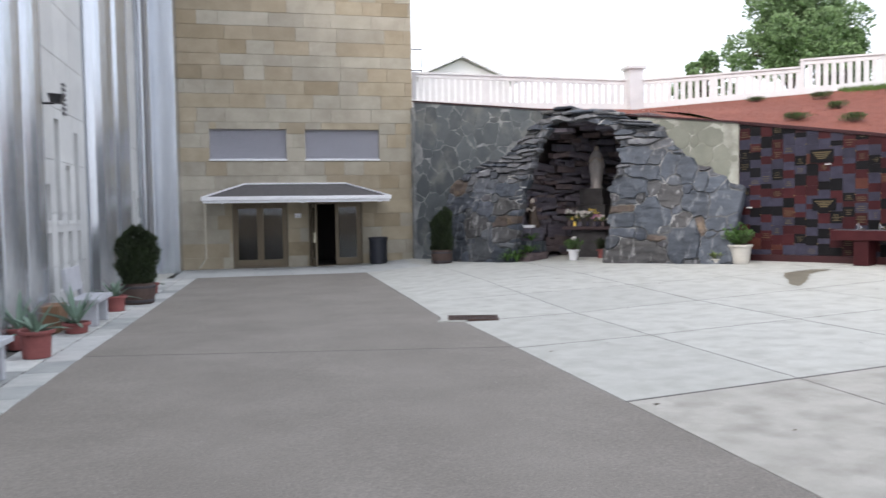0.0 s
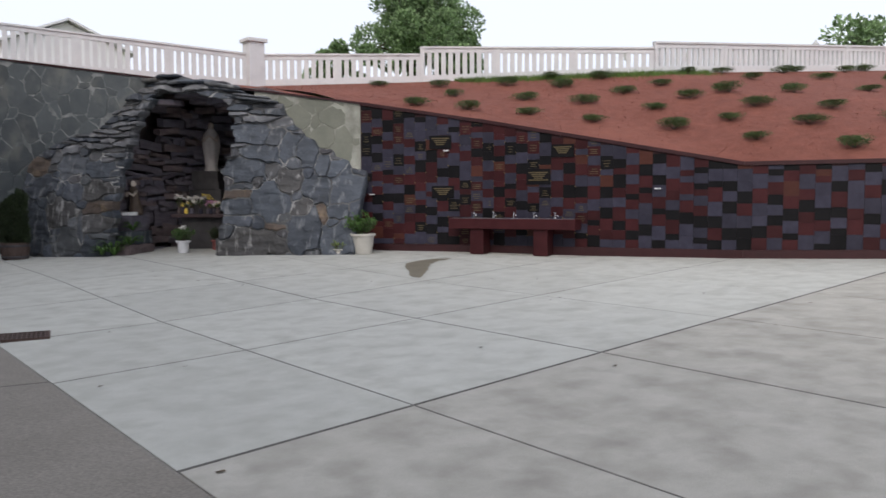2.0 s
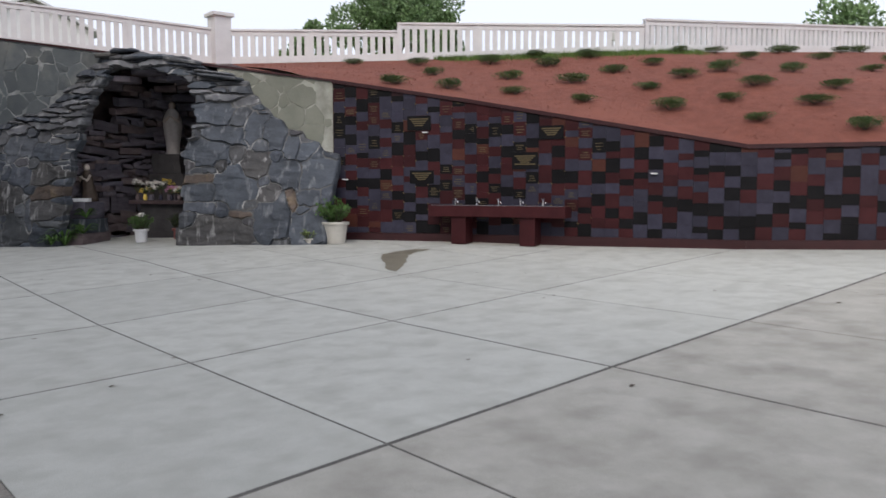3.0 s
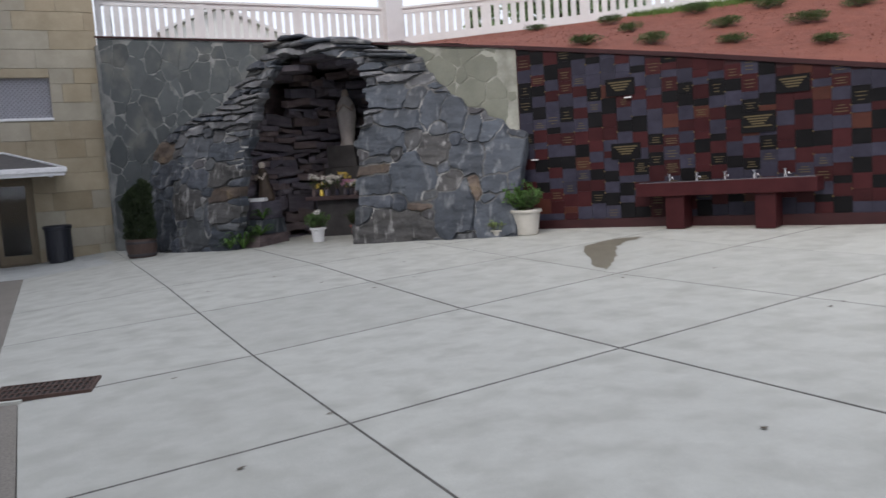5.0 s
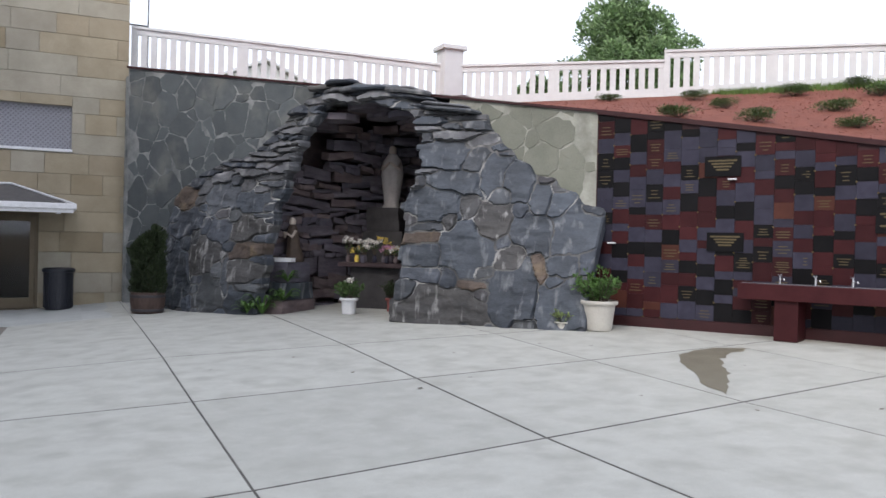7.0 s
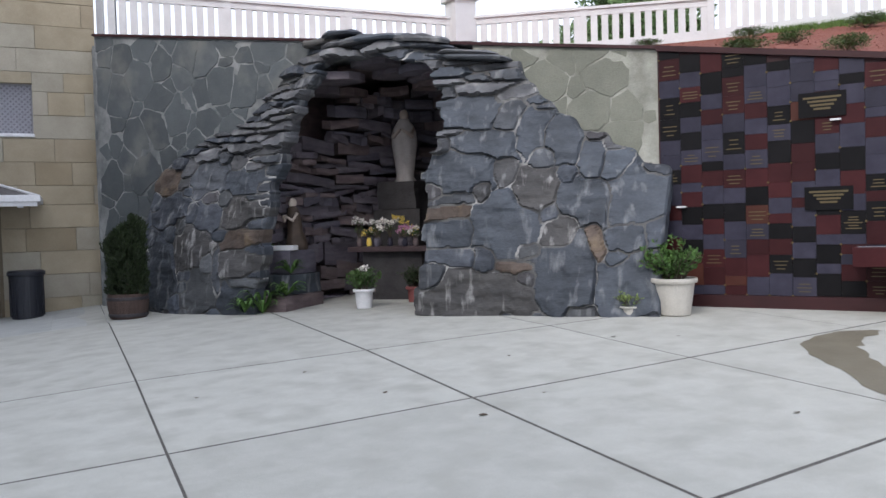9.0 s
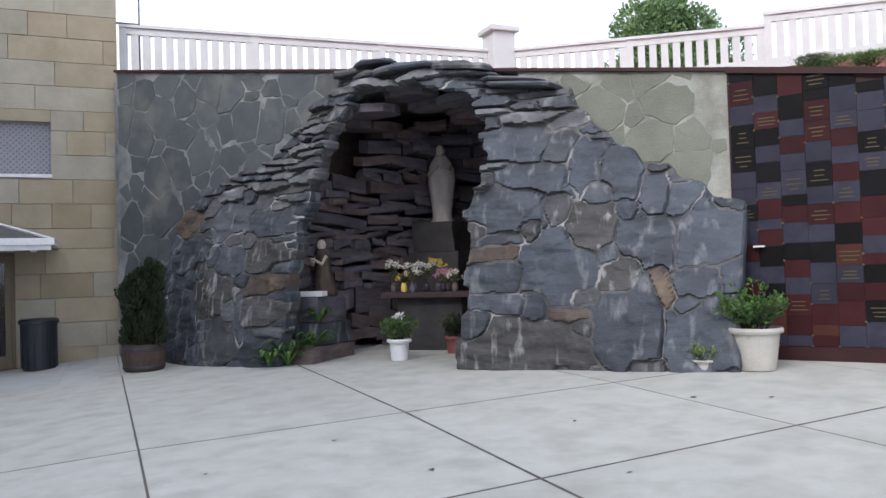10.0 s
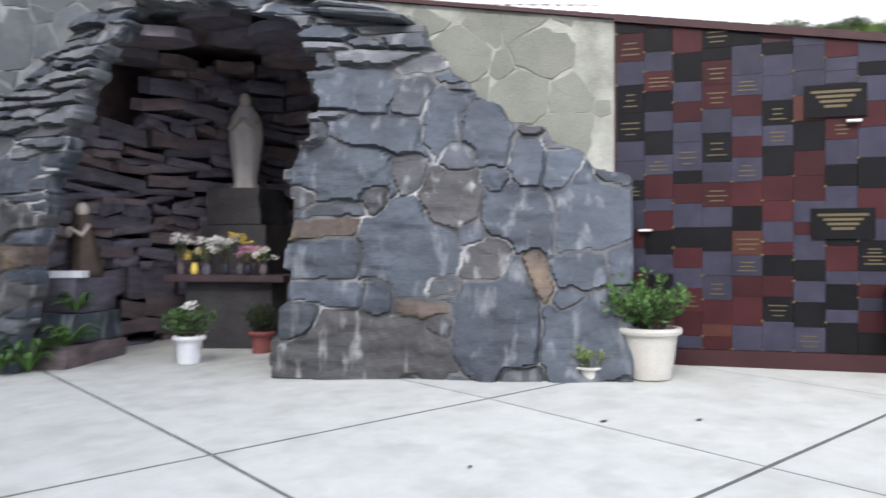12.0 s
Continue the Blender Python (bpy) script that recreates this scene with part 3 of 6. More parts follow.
def leaf_door(parent, x0, x1, z0, z1, name="door_leaf"):
    """A bronze framed glass door leaf, front at y = 0, hinged at x0."""
    fr_ = bmesh.new()
    s = 0.11
    for a in ((x0, z0, x0 + s, z1), (x1 - s, z0, x1, z1), (x0 + s, z1 - s, x1 - s, z1), (x0 + s, z0, x1 - s, z0 + 0.24)):
        box(fr_, a[0], 0, a[1], a[2], 0.05, a[3], bevel=0.004)
    leaf = part(name, fr_, BRONZE, parent, "bronze metal door leaf")
    part("pane", boxed(x0 + s, 0.02, z0 + 0.24, x1 - s, 0.028, z1 - s), GLASS, leaf)
    hb = bmesh.new()
    box(hb, x1 - 0.085, -0.05, 0.85, x1 - 0.06, -0.03, 1.2)
    box(hb, x1 - 0.085, -0.03, 0.87, x1 - 0.06, 0.0, 0.9)
    box(hb, x1 - 0.085, -0.03, 1.15, x1 - 0.06, 0.0, 1.18)
    part("handle", hb, BRONZE, leaf)
    return leaf


def door_unit(name, x0, x1, opened):
    d = thing(name, (0, FY + 0.12, 0), "brown metal double entrance door with glass panes" + (", one leaf standing open" if opened else ", closed"), "door")
    d["kind"] = "structure"
    z0, z1 = -0.1, 2.17
    fr_ = bmesh.new()
    for a in ((x0, z0, x0 + 0.07, z1), (x1 - 0.07, z0, x1, z1), (x0 + 0.07, z1 - 0.09, x1 - 0.07, z1)):
        box(fr_, a[0], -0.02, a[1], a[2], 0.12, a[3])
    box(fr_, x0, -0.12, z0 - 0.02, x1, 0.12, z0 + 0.012)
    part("door_frame", fr_, BRONZE, d)
    mid = (x0 + x1) / 2
    if opened:
        lf = leaf_door(d, 0.0, mid - x0 - 0.08, z0 + 0.02, z1 - 0.1)
        lf.matrix_local = pose(x0 + 0.09, -0.06, 0, 0, 0, -84)
    else:
        leaf_door(d, x0 + 0.075, mid - 0.004, z0 + 0.02, z1 - 0.095)
    lf = leaf_door(d, 0.0, mid - x0 - 0.079, z0 + 0.02, z1 - 0.095)
    lf.matrix_local = Matrix.Translation((x1 - 0.075, 0, 0)) @ Matrix.Diagonal((-1, 1, 1, 1))
    return d


door_unit("door_1", -1.05, 0.84, False)
door_unit("door_2", 1.57, 3.47, True)

# canopy over the doors
can = thing("canopy", (0, FY, 0), "low hipped canopy with dark shingles and white gutter", "canopy")
CX0, CX1, CYF, CZ = -1.90, 4.20, -1.80, 2.20
v = [(CX0, CYF, CZ + .12), (CX1, CYF, CZ + .12), (CX1, -0.03, CZ + .12), (CX0, -0.03, CZ + .12), (CX0 + 1.3, -0.03, CZ + 0.60), (CX1 - 1.3, -0.03, CZ + 0.60)]
mesh_ob("roof", v, [(0, 1, 5, 4), (1, 2, 5), (3, 0, 4), (0, 3, 2, 1), (2, 3, 4, 5)], SHINGLE, can, "dark grey shingle roof")
part("soffit", boxed(CX0 + .05, CYF + .05, CZ + 0.03, CX1 - .05, -0.03, CZ + 0.11), WHITEPAINT, can)
for a in ((CX0 - .06, CYF - .08, CX1 + .06, CYF + .03), (CX0 - .06, CYF + .03, CX0 + .03, -0.03), (CX1 - .03, CYF + .03, CX1 + .06, -0.03)):
    part("gutter", boxed(a[0], a[1], CZ + 0.02, a[2], a[3], CZ + 0.15, bevel=0.02), WHITEPAINT, can, "white metal gutter")
part("fascia", boxed(CX0, CYF - .02, CZ - .06, CX1, CYF + .02, CZ + 0.02), WHITEPAINT, can)
rdg = bmesh.new()
for p, q in (((CX0, CYF, CZ + .14), (CX0 + 1.3, -0.05, CZ + .62)), ((CX1, CYF, CZ + .14), (CX1 - 1.3, -0.05, CZ + .62)), ((CX0 + 1.3, -0.05, CZ + .62), (CX1 - 1.3, -0.05, CZ + .62))):
    tube(rdg, (p, q), (0.03, 0.03), 6)
part("ridge", rdg, WHITEPAINT, can)
ds = bmesh.new()
tube(ds, ((CX0 + 0.05, CYF + .02, CZ + .05), (CX0 + .05, CYF + 0.02, 0.35), (CX0 - 0.15, CYF + .1, 0.05)), (0.035, 0.035, 0.035), 8)
part("downspout", ds, plain("downspout_tan", (0.42, 0.38, 0.30)), can)
for x in (-1.3, 1.3, 3.9):
    part("lamp", boxed(x - .05, CYF + .3, CZ - .08, x + .05, CYF + .4, CZ + .03, bevel=0.01), WHITEPAINT, can)

# ---- left building of pale panels and silver pilasters ----
wall_w = structure("wall_west", "pale stone panel wall with glossy silver pilasters and slit windows", "wall")
LX = -3.7
LZ1 = 13.5
SLITS = []
for y0 in (13.75, 21.9):
    for k in range(4):
        yy = y0 + k * 0.78
        top = (2.35, 3.55, 2.75, 3.45)[k] if y0 < 20 else (2.2, 3.3, 2.5, 2.3)[k]
        SLITS += [(yy, 1.72, yy + 0.36, top), (yy, 0.45, yy + 0.36, 1.5)]
bmw = bmesh.new()
for y0, z0, y1, z1 in rects_minus((-8, -0.5, 27.6, LZ1), SLITS):
    box(bmw, LX - 0.4, y0, z0, LX - 0.012, y1, z1)
part("wall_core", bmw, PALE, wall_w)
rp = random.Random(5)
z = -0.05
while z < LZ1 - 0.2:
    for ya, yb in ((13.4, 17.1), (21.7, 24.6)):
        n_ = 3
        for k in range(n_):
            a, b = ya + (yb - ya) * k / n_, ya + (yb - ya) * (k + 1) / n_
            for y0, z0, y1, z1 in rects_minus((a, z, b, min(z + 0.95, LZ1)), SLITS):
                v, f = block_mesh(y1 - y0, z1 - z0)
                ob = mesh_ob("stone_panel", v, f, PALE, wall_w)
                ob.matrix_basis = pose(LX, (y0 + y1) / 2, (z0 + z1) / 2, 0, 0, 90)
    z += 0.95
for y0, z0, y1, z1 in SLITS:
    part("slit_pane", boxed(LX - 0.2, y0, z0, LX - 0.18, y1, z1), plain("slit_glass", (0.30, 0.31, 0.32), rough=0.2), wall_w)
    part("slit_sill", boxed(LX - 0.18, y0 - .03, z0 - 0.08, LX + 0.05, y1 + .03, z0), PALE, wall_w)


def pilaster(ya, yb, proud, ribs):
    bm = bmesh.new()
    box(bm, LX - 0.02, ya, -0.3, LX + proud * 0.5, yb, LZ1)
    wdt = (yb - ya) / ribs
    for k in range(ribs):
        c = ya + (k + 0.5) * wdt
        rows_ = []
        for i in range(9):
            a = math.pi * i / 8
            rows_.append((LX + proud * 0.5 + math.sin(a) * wdt * 0.16, c - math.cos(a) * wdt * 0.46))
        lo = [bm.verts.new((x, y_, -0.3)) for x, y_ in rows_]
        hi = [bm.verts.new((x, y_, LZ1)) for x, y_ in rows_]
        for i in range(8):
            bm.faces.new((lo[i], lo[i + 1], hi[i + 1], hi[i]))
    return part("pilaster", bm, SILVER, wall_w, "fluted silver metal pilaster")


pilaster(8.6, 13.3, 0.12, 4)
pilaster(-8, 2.5, 0.22, 12)
pilaster(17.2, 21.5, 0.12, 2)
pilaster(24.7, 26.4, 0.22, 1)
part("corner_pier", boxed(LX, 26.45, -0.3, FX0 + 0.01, 27.62, LZ1, bevel=0.02), SILVER, wall_w, "smooth silver corner pier")
dp = bmesh.new()
tube(dp, ((LX + 0.32, 24.62, 0.0), (LX + 0.32, 24.62, LZ1)), (0.05, 0.05), 8)
tube(dp, ((LX + 0.1, 13.36, 0.0), (LX + 0.1, 13.36, 4.5)), (0.03, 0.03), 8)
tube(dp, ((LX + 0.22, 21.6, 0.0), (LX + 0.22, 21.6, LZ1)), (0.05, 0.05), 8)
part("drainpipe", dp, plain("pipe_grey", (0.2, 0.2, 0.21)), wall_w)
part("roof", boxed(-14, -8, LZ1, LX + 0.3, 27.6, LZ1 + .3), SHINGLE, wall_w)
part("wall_rear", boxed(-14, -8.4, -0.5, LX, -8, LZ1), PALE, wall_w)


def wall_lamp(y, z):
    t = thing("wall_lamp", (LX, y, z), "black metal floodlight on a bracket on the pale wall", "wall lamp", "wall floodlights")
    b = bmesh.new()
    tube(b, ((0, 0, -0.08), (0.25, 0, -0.08)), (0.02, 0.02), 8)
    box(b, -0.01, -0.07, -0.16, 0.03, 0.07, 0.0)
    part("bracket", b, BLACKMETAL, t)
    h = bmesh.new()
    vs = [h.verts.new((0.08 + p[0] * 0.62, p[1] * 0.62, p[2] * 0.62)) for p in ((0.2, -0.16, -0.12), (0.2, 0.16, -0.12), (0.42, 0.13, -0.14), (0.42, -0.13, -0.14), (0.14, -0.2, 0.13), (0.14, 0.2, 0.13), (0.5, 0.2, 0.10), (0.5, -0.2, 0.10))]
    for q in ((3, 2, 1, 0), (4, 5, 6, 7), (0, 1, 5, 4), (1, 2, 6, 5), (2, 3, 7, 6), (3, 0, 4, 7)):
        h.faces.new([vs[i] for i in q])
    part("head", h, BLACKMETAL, t)


wall_lamp(13.65, 3.78)
wall_lamp(20.7, 3.84)
vn = thing("wall_vent", (LX + 0.03, 15.3, 4.0), "grey louvred vent set in the pale wall", "vent")
for k in range(7):
    part("slat", boxed(0, -0.12, -0.3 + k * 0.09, 0.03, 0.12, -0.26 + k * 0.09), plain("vent_grey", (0.16, 0.16, 0.17)), vn)

# ---- irregular stonework ----
def clip(poly, px, py, nx, ny):
    """The part of a convex polygon on the side of the line that n points away from."""
    out = []
    for i in range(len(poly)):
        a, b = poly[i], poly[(i + 1) % len(poly)]
        da = (a[0] - px) * nx + (a[1] - py) * ny
        db = (b[0] - px) * nx + (b[1] - py) * ny
        if da <= 0:
            out.append(a)
        if (da < 0 < db) or (db < 0 < da):
            t = da / (da - db)
            out.append((a[0] + (b[0] - a[0]) * t, a[1] + (b[1] - a[1]) * t))
    return out


def cells(seeds, bounds, gap, squash=1.0, weight=None):
    """Voronoi cells of the seeds (s, h), each drawn in by half the gap. squash > 1 makes them lie flat."""
    out = []
    for i, a in enumerate(seeds):
        poly = bounds(a) if callable(bounds) else list(bounds)
        near = sorted((b for j, b in enumerate(seeds) if j != i), key=lambda b: (b[0] - a[0]) ** 2 + ((b[1] - a[1]) * squash) ** 2)[:18]
        for b in near:
            nx, ny = b[0] - a[0], (b[1] - a[1]) * squash * squash
            ln = math.hypot(nx, ny)
            if ln < 1e-6:
                continue
            nx, ny = nx / ln, ny / ln
            wf = 0.5
            if weight:
                d2 = (b[0] - a[0]) ** 2 + ((b[1] - a[1]) * squash) ** 2
                wf = min(0.8, max(0.2, 0.5 + (weight(a) - weight(b)) / (2 * d2)))
            mx, my = a[0] + (b[0] - a[0]) * wf, a[1] + (b[1] - a[1]) * wf
            poly = clip(poly, mx - nx * gap / 2, my - ny * gap / 2, nx, ny)
            if len(poly) < 3:
                break
        out.append(poly if len(poly) >= 3 else None)
    return out


def rough_outline(poly, rnd, step, jit):
    pts = []
    for i in range(len(poly)):
        a, b = poly[i], poly[(i + 1) % len(poly)]
        ln = math.hypot(b[0] - a[0], b[1] - a[1])
        n = max(1, min(6, int(ln / step)))
        for k in range(n):
            f = (k + (rnd.uniform(-.2, .2) if k else 0.08)) / n
            w = jit if k else jit * 0.5
            pts.append((a[0] + (b[0] - a[0]) * f + rnd.uniform(-w, w), a[1] + (b[1] - a[1]) * f + rnd.uniform(-w, w)))
    return pts


def stone(name, poly, surf, rnd, material, parent, proud, deep, chamfer, tilt, step=0.22, jit=0.02, relief=0.003):
    """A stone with an uneven face, whose outline lies on the surface surf(s, h)."""
    pts = rough_outline(poly, rnd, step, jit)
    n = len(pts)
    cs, ch = sum(p[0] for p in pts) / n, sum(p[1] for p in pts) / n
    ts, th, pr = rnd.uniform(-tilt, tilt), rnd.uniform(-tilt, tilt), proud * rnd.uniform(0.35, 1.0)
    v = []
    for s, h in pts:
        d = math.hypot(s - cs, h - ch) + 1e-6
        k = max(0.3, 1 - chamfer / d)
        s2, h2 = cs + (s - cs) * k, ch + (h - ch) * k
        v.append(gw(s2, surf(s2, h2) + pr + ts * (s2 - cs) + th * (h2 - ch) + rnd.uniform(-1, 1) * relief, h2))
    for s, h in pts:
        v.append(gw(s, surf(s, h) + pr + ts * (s - cs) + th * (h - ch) - chamfer * 0.9, h))
    for s, h in pts:
        v.append(gw(s, surf(s, h) - deep, h))
    v.append(gw(cs, surf(cs, ch) + pr + chamfer * 0.25, ch))
    f = []
    for i in range(n):
        j = (i + 1) % n
        f += [(3 * n, i, j), (i, n + i, n + j, j), (n + i, 2 * n + i, 2 * n + j, n + j)]
    c = gw(cs, surf(cs, ch), ch)
    ob = mesh_ob(name, [p - c for p in v], f, material, parent)
    ob.location = c
    return ob


# ---- flagstone retaining wall ----
wall_f = structure("wall_flagstone", "grey flagstone retaining wall with pale raised joints", "wall")
bm = bmesh.new()
CAVE0, CAVE1, CAVET = 4.6, 8.6, 4.5


def flat_face(bm, s0, s1, h0, top):
    q = [gw(s0, 0, h0), gw(s1, 0, h0), gw(s1, 0, top(s1)), gw(s0, 0, top(s0)), gw(s0, -0.45, h0), gw(s1, -0.45, h0), gw(s1, -0.45, top(s1)), gw(s0, -0.45, top(s0))]
    vs = [bm.verts.new(p) for p in q]
    for a in ((0, 1, 2, 3), (5, 4, 7, 6), (3, 2, 6, 7), (0, 3, 7, 4), (1, 5, 6, 2), (0, 4, 5, 1)):
        bm.faces.new([vs[i] for i in a])


flat_face(bm, 0.0, CAVE0, -0.4, wall_top)
flat_face(bm, CAVE0, 5.2, 4.0, wall_top)
flat_face(bm, 5.2, 5.7, 4.4, wall_top)
flat_face(bm, 5.7, CAVE1, CAVET, wall_top)
box(bm, 5.31, 27.26, -0.3, 5.9, 27.66, 5.5)
part("wall_core", bm, FLAGJOINT, wall_f)
bm = bmesh.new()
flat_face(bm, CAVE1, WALL_LEN, -0.4, wall_top)
part("wall_core", bm, FLAGJOINTW, wall_f)
rf = random.Random(21)


def scatter(s0, s1, h0, h1, dist, seed, tries=6000, keep=lambda s, h: True):
    r = random.Random(seed)
    pts = []
    for _ in range(tries):
        s, h = r.uniform(s0, s1), r.uniform(h0, h1)
        if keep(s, h) and all((s - a) ** 2 + (h - b) ** 2 > (dist * r.uniform(0.75, 1.3)) ** 2 for a, b in pts):
            pts.append((s, h))
    return pts


SIL_P = ((1.15, 1.1), (1.71, 2.7), (2.83, 3.25), (4.04, 3.55), (4.5, 4.02), (5.06, 4.42), (5.8, 4.88), (6.9, 4.82), (7.82, 4.58), (8.69, 4.28), (9.42, 4.08), (9.58, 3.75), (9.96, 3.35), (10.47, 2.99), (10.97, 2.70), (11.37, 2.42), (11.7, 2.3))
ARCH_P = ((5.0, 0.0), (5.04, 1.3), (5.22, 2.13), (5.36, 2.94), (5.62, 3.8), (5.85, 4.33), (6.2, 4.46), (7.25, 4.34), (7.85, 4.1), (8.2, 3.75), (8.36, 3.1))


def along(P, s):
    if s <= P[0][0] or s >= P[-1][0]:
        return 0.0
    for (a, ha), (b, hb) in zip(P, P[1:]):
        if s <= b:
            return ha + (hb - ha) * (s - a) / (b - a)
    return 0.0


def silhouette(s):
    """Height of the rockwork over its length."""
    return along(SIL_P, s)


def arch(s):
    """Height of the mouth of the grotto."""
    return along(ARCH_P, s)


def in_mouth(s, h, grow=0.0):
    if h > 2.75:
        return h < arch(s) + grow
    return 5.0 < s < 8.09 + 0.03 * h + grow and h < arch(min(s, 7.6)) + grow


def mound(s, h):
    """How far the rockwork stands out of the wall."""
    H = max(silhouette(s), 0.4)
    f = min(1.0, max(0.0, h / H))
    p = 1.7 + 1.5 * math.exp(-((s - 6.9) / 1.5) ** 2)
    base = 1.08 if s > 3.2 else 1.08 - 0.35 * (3.2 - s)
    return 0.05 + max(0.1, base) * (1 - f ** p) + 0.03 * math.sin(3.1 * s + 2.3 * h)


flat = lambda s, h: 0.0
for s0, s1, material, seed in ((0.03, 8.75, FLAG, 31), (8.8, WALL_LEN - 0.03, FLAGWARM, 33)):
    seeds = scatter(s0 - 0.2, s1 + 0.2, -0.3, 5.8, 0.41 if material is FLAG else 0.44, seed)
    for sd, poly in zip(seeds, cells(seeds, [(s0, -0.3), (s1, -0.3), (s1, wall_top(s1) - 0.03), (s0, wall_top(s0) - 0.03)], 0.019, weight=lambda a: 0.12 * math.sin(917.0 * a[0] + 433.0 * a[1]))):
        if poly is None or not (s0 < sd[0] < s1):
            continue
        if sd[1] < silhouette(sd[0]) - 0.75 or sd[1] > wall_top(sd[0]) + 0.1:
            continue
        if 4.35 < sd[0] < 8.85:
            poly = clip(poly, 0, 4.0 if sd[0] < 5.0 else (4.4 if sd[0] < 5.5 else 4.52), 0, -1)
            if len(poly) < 3:
                continue
        stone("flagstone", poly, flat, rf, material, wall_f, 0.014, 0.01, 0.007, 0.025, step=0.10, jit=0.022)
cp = bmesh.new()
q = [gw(-0.02, 0.05, wall_top(0)), gw(WALL_LEN, 0.05, wall_top(WALL_LEN)), gw(WALL_LEN, -0.5, wall_top(WALL_LEN)), gw(-0.02, -0.5, wall_top(0))]
vs = [cp.verts.new(p + Vector((0, 0, dz))) for dz in (0.003, 0.05) for p in q]
for a in ((3, 2, 1, 0), (4, 5, 6, 7), (0, 1, 5, 4), (1, 2, 6, 5), (2, 3, 7, 6), (3, 0, 4, 7)):
    cp.faces.new([vs[i] for i in a])
part("coping", cp, MAROON, wall_f, "thin dark red coping")

# ---- rock grotto ----
grotto = structure("grotto", "rough slate rock grotto with a deep dark arched niche", "grotto")
# The rockwork is one uneven surface shared out among the stones: each stone has a centre, two half sizes, and its own face.
EAST_LOW = [(9.01, 0.50, 0.90, 0.40), (10.36, 0.80, 0.46, 0.58), (11.25, 0.66, 0.48, 0.42), (9.46, 1.52, 0.50, 0.50), (8.55, 1.43, 0.44, 0.20), (8.56, 1.75, 0.42, 0.13), (8.55, 1.10, 0.46, 0.12), (10.22, 1.40, 0.28, 0.27),
            (11.20, 1.30, 0.28, 0.20), (11.56, 1.35, 0.15, 0.24), (10.76, 1.26, 0.11, 0.30), (9.60, 0.93, 0.34, 0.09)]
EAST_HIGH = [(8.70, 2.37, 0.56, 0.35), (9.04, 2.76, 0.55, 0.22), (8.72, 3.27, 0.48, 0.30), (9.82, 2.00, 0.32, 0.31), (10.53, 1.87, 0.42, 0.34), (11.25, 1.92, 0.42, 0.40), (9.72, 2.93, 0.20, 0.36), (10.18, 2.74, 0.23, 0.40),
             (10.59, 2.46, 0.22, 0.30), (10.93, 2.38, 0.20, 0.24), (9.38, 2.34, 0.17, 0.22), (9.36, 3.23, 0.17, 0.25), (8.66, 1.93, 0.46, 0.09)]
WEST = [(4.62, 0.32, 0.46, 0.30), (4.50, 0.98, 0.54, 0.25), (4.53, 1.40, 0.50, 0.17), (3.66, 0.44, 0.40, 0.42), (2.45, 0.70, 0.58, 0.75), (3.30, 1.25, 0.60, 0.38), (4.50, 1.89, 0.62, 0.24), (3.64, 1.80, 0.32, 0.30),
        (3.38, 2.52, 0.52, 0.28), (2.00, 2.55, 0.50, 0.30), (2.40, 1.95, 0.62, 0.33), (4.45, 2.41, 0.60, 0.21), (1.45, 0.6, 0.30, 0.65), (4.02, 0.85, 0.10, 0.40), (1.55, 1.7, 0.25, 0.4)]
ROCKS = EAST_LOW + EAST_HIGH + WEST
r = random.Random(8)
for _ in range(12000):
    s, h = r.uniform(1.2, 11.62), r.uniform(0.0, 4.95)
    if h > silhouette(s) + 0.03 or in_mouth(s, h, 0.02):
        continue
    if h > 2.95 or (s > 4.6 and s < 8.2):
        a, b = r.uniform(0.22, 0.6), r.uniform(0.05, 0.11)
    else:
        a, b = r.uniform(0.14, 0.30), r.uniform(0.10, 0.22)
    if all(math.hypot((s - q[0]) / (a + q[2]), (h - q[1]) / (b + q[3])) > r.uniform(0.72, 0.95) for q in ROCKS):
        ROCKS.append((s, h, a, b))
RES = 0.026
gs = np.arange(1.16, 11.70, RES)
gh = np.arange(-0.10, 5.02, RES)
GS, GH = np.meshgrid(gs, gh, indexing="ij")


def waves(x, y, lo, hi, n, seed, flatten=1.0):
    """A smooth random field from many sine waves."""
    q = np.random.RandomState(seed)
    out = np.zeros_like(x)
    for _ in range(n):
        k, a, p = q.uniform(lo, hi), q.uniform(0, 6.28), q.uniform(0, 6.28)
        out += np.sin(k * (math.cos(a) * x + flatten * math.sin(a) * y) + p)
    return out / math.sqrt(n / 2)


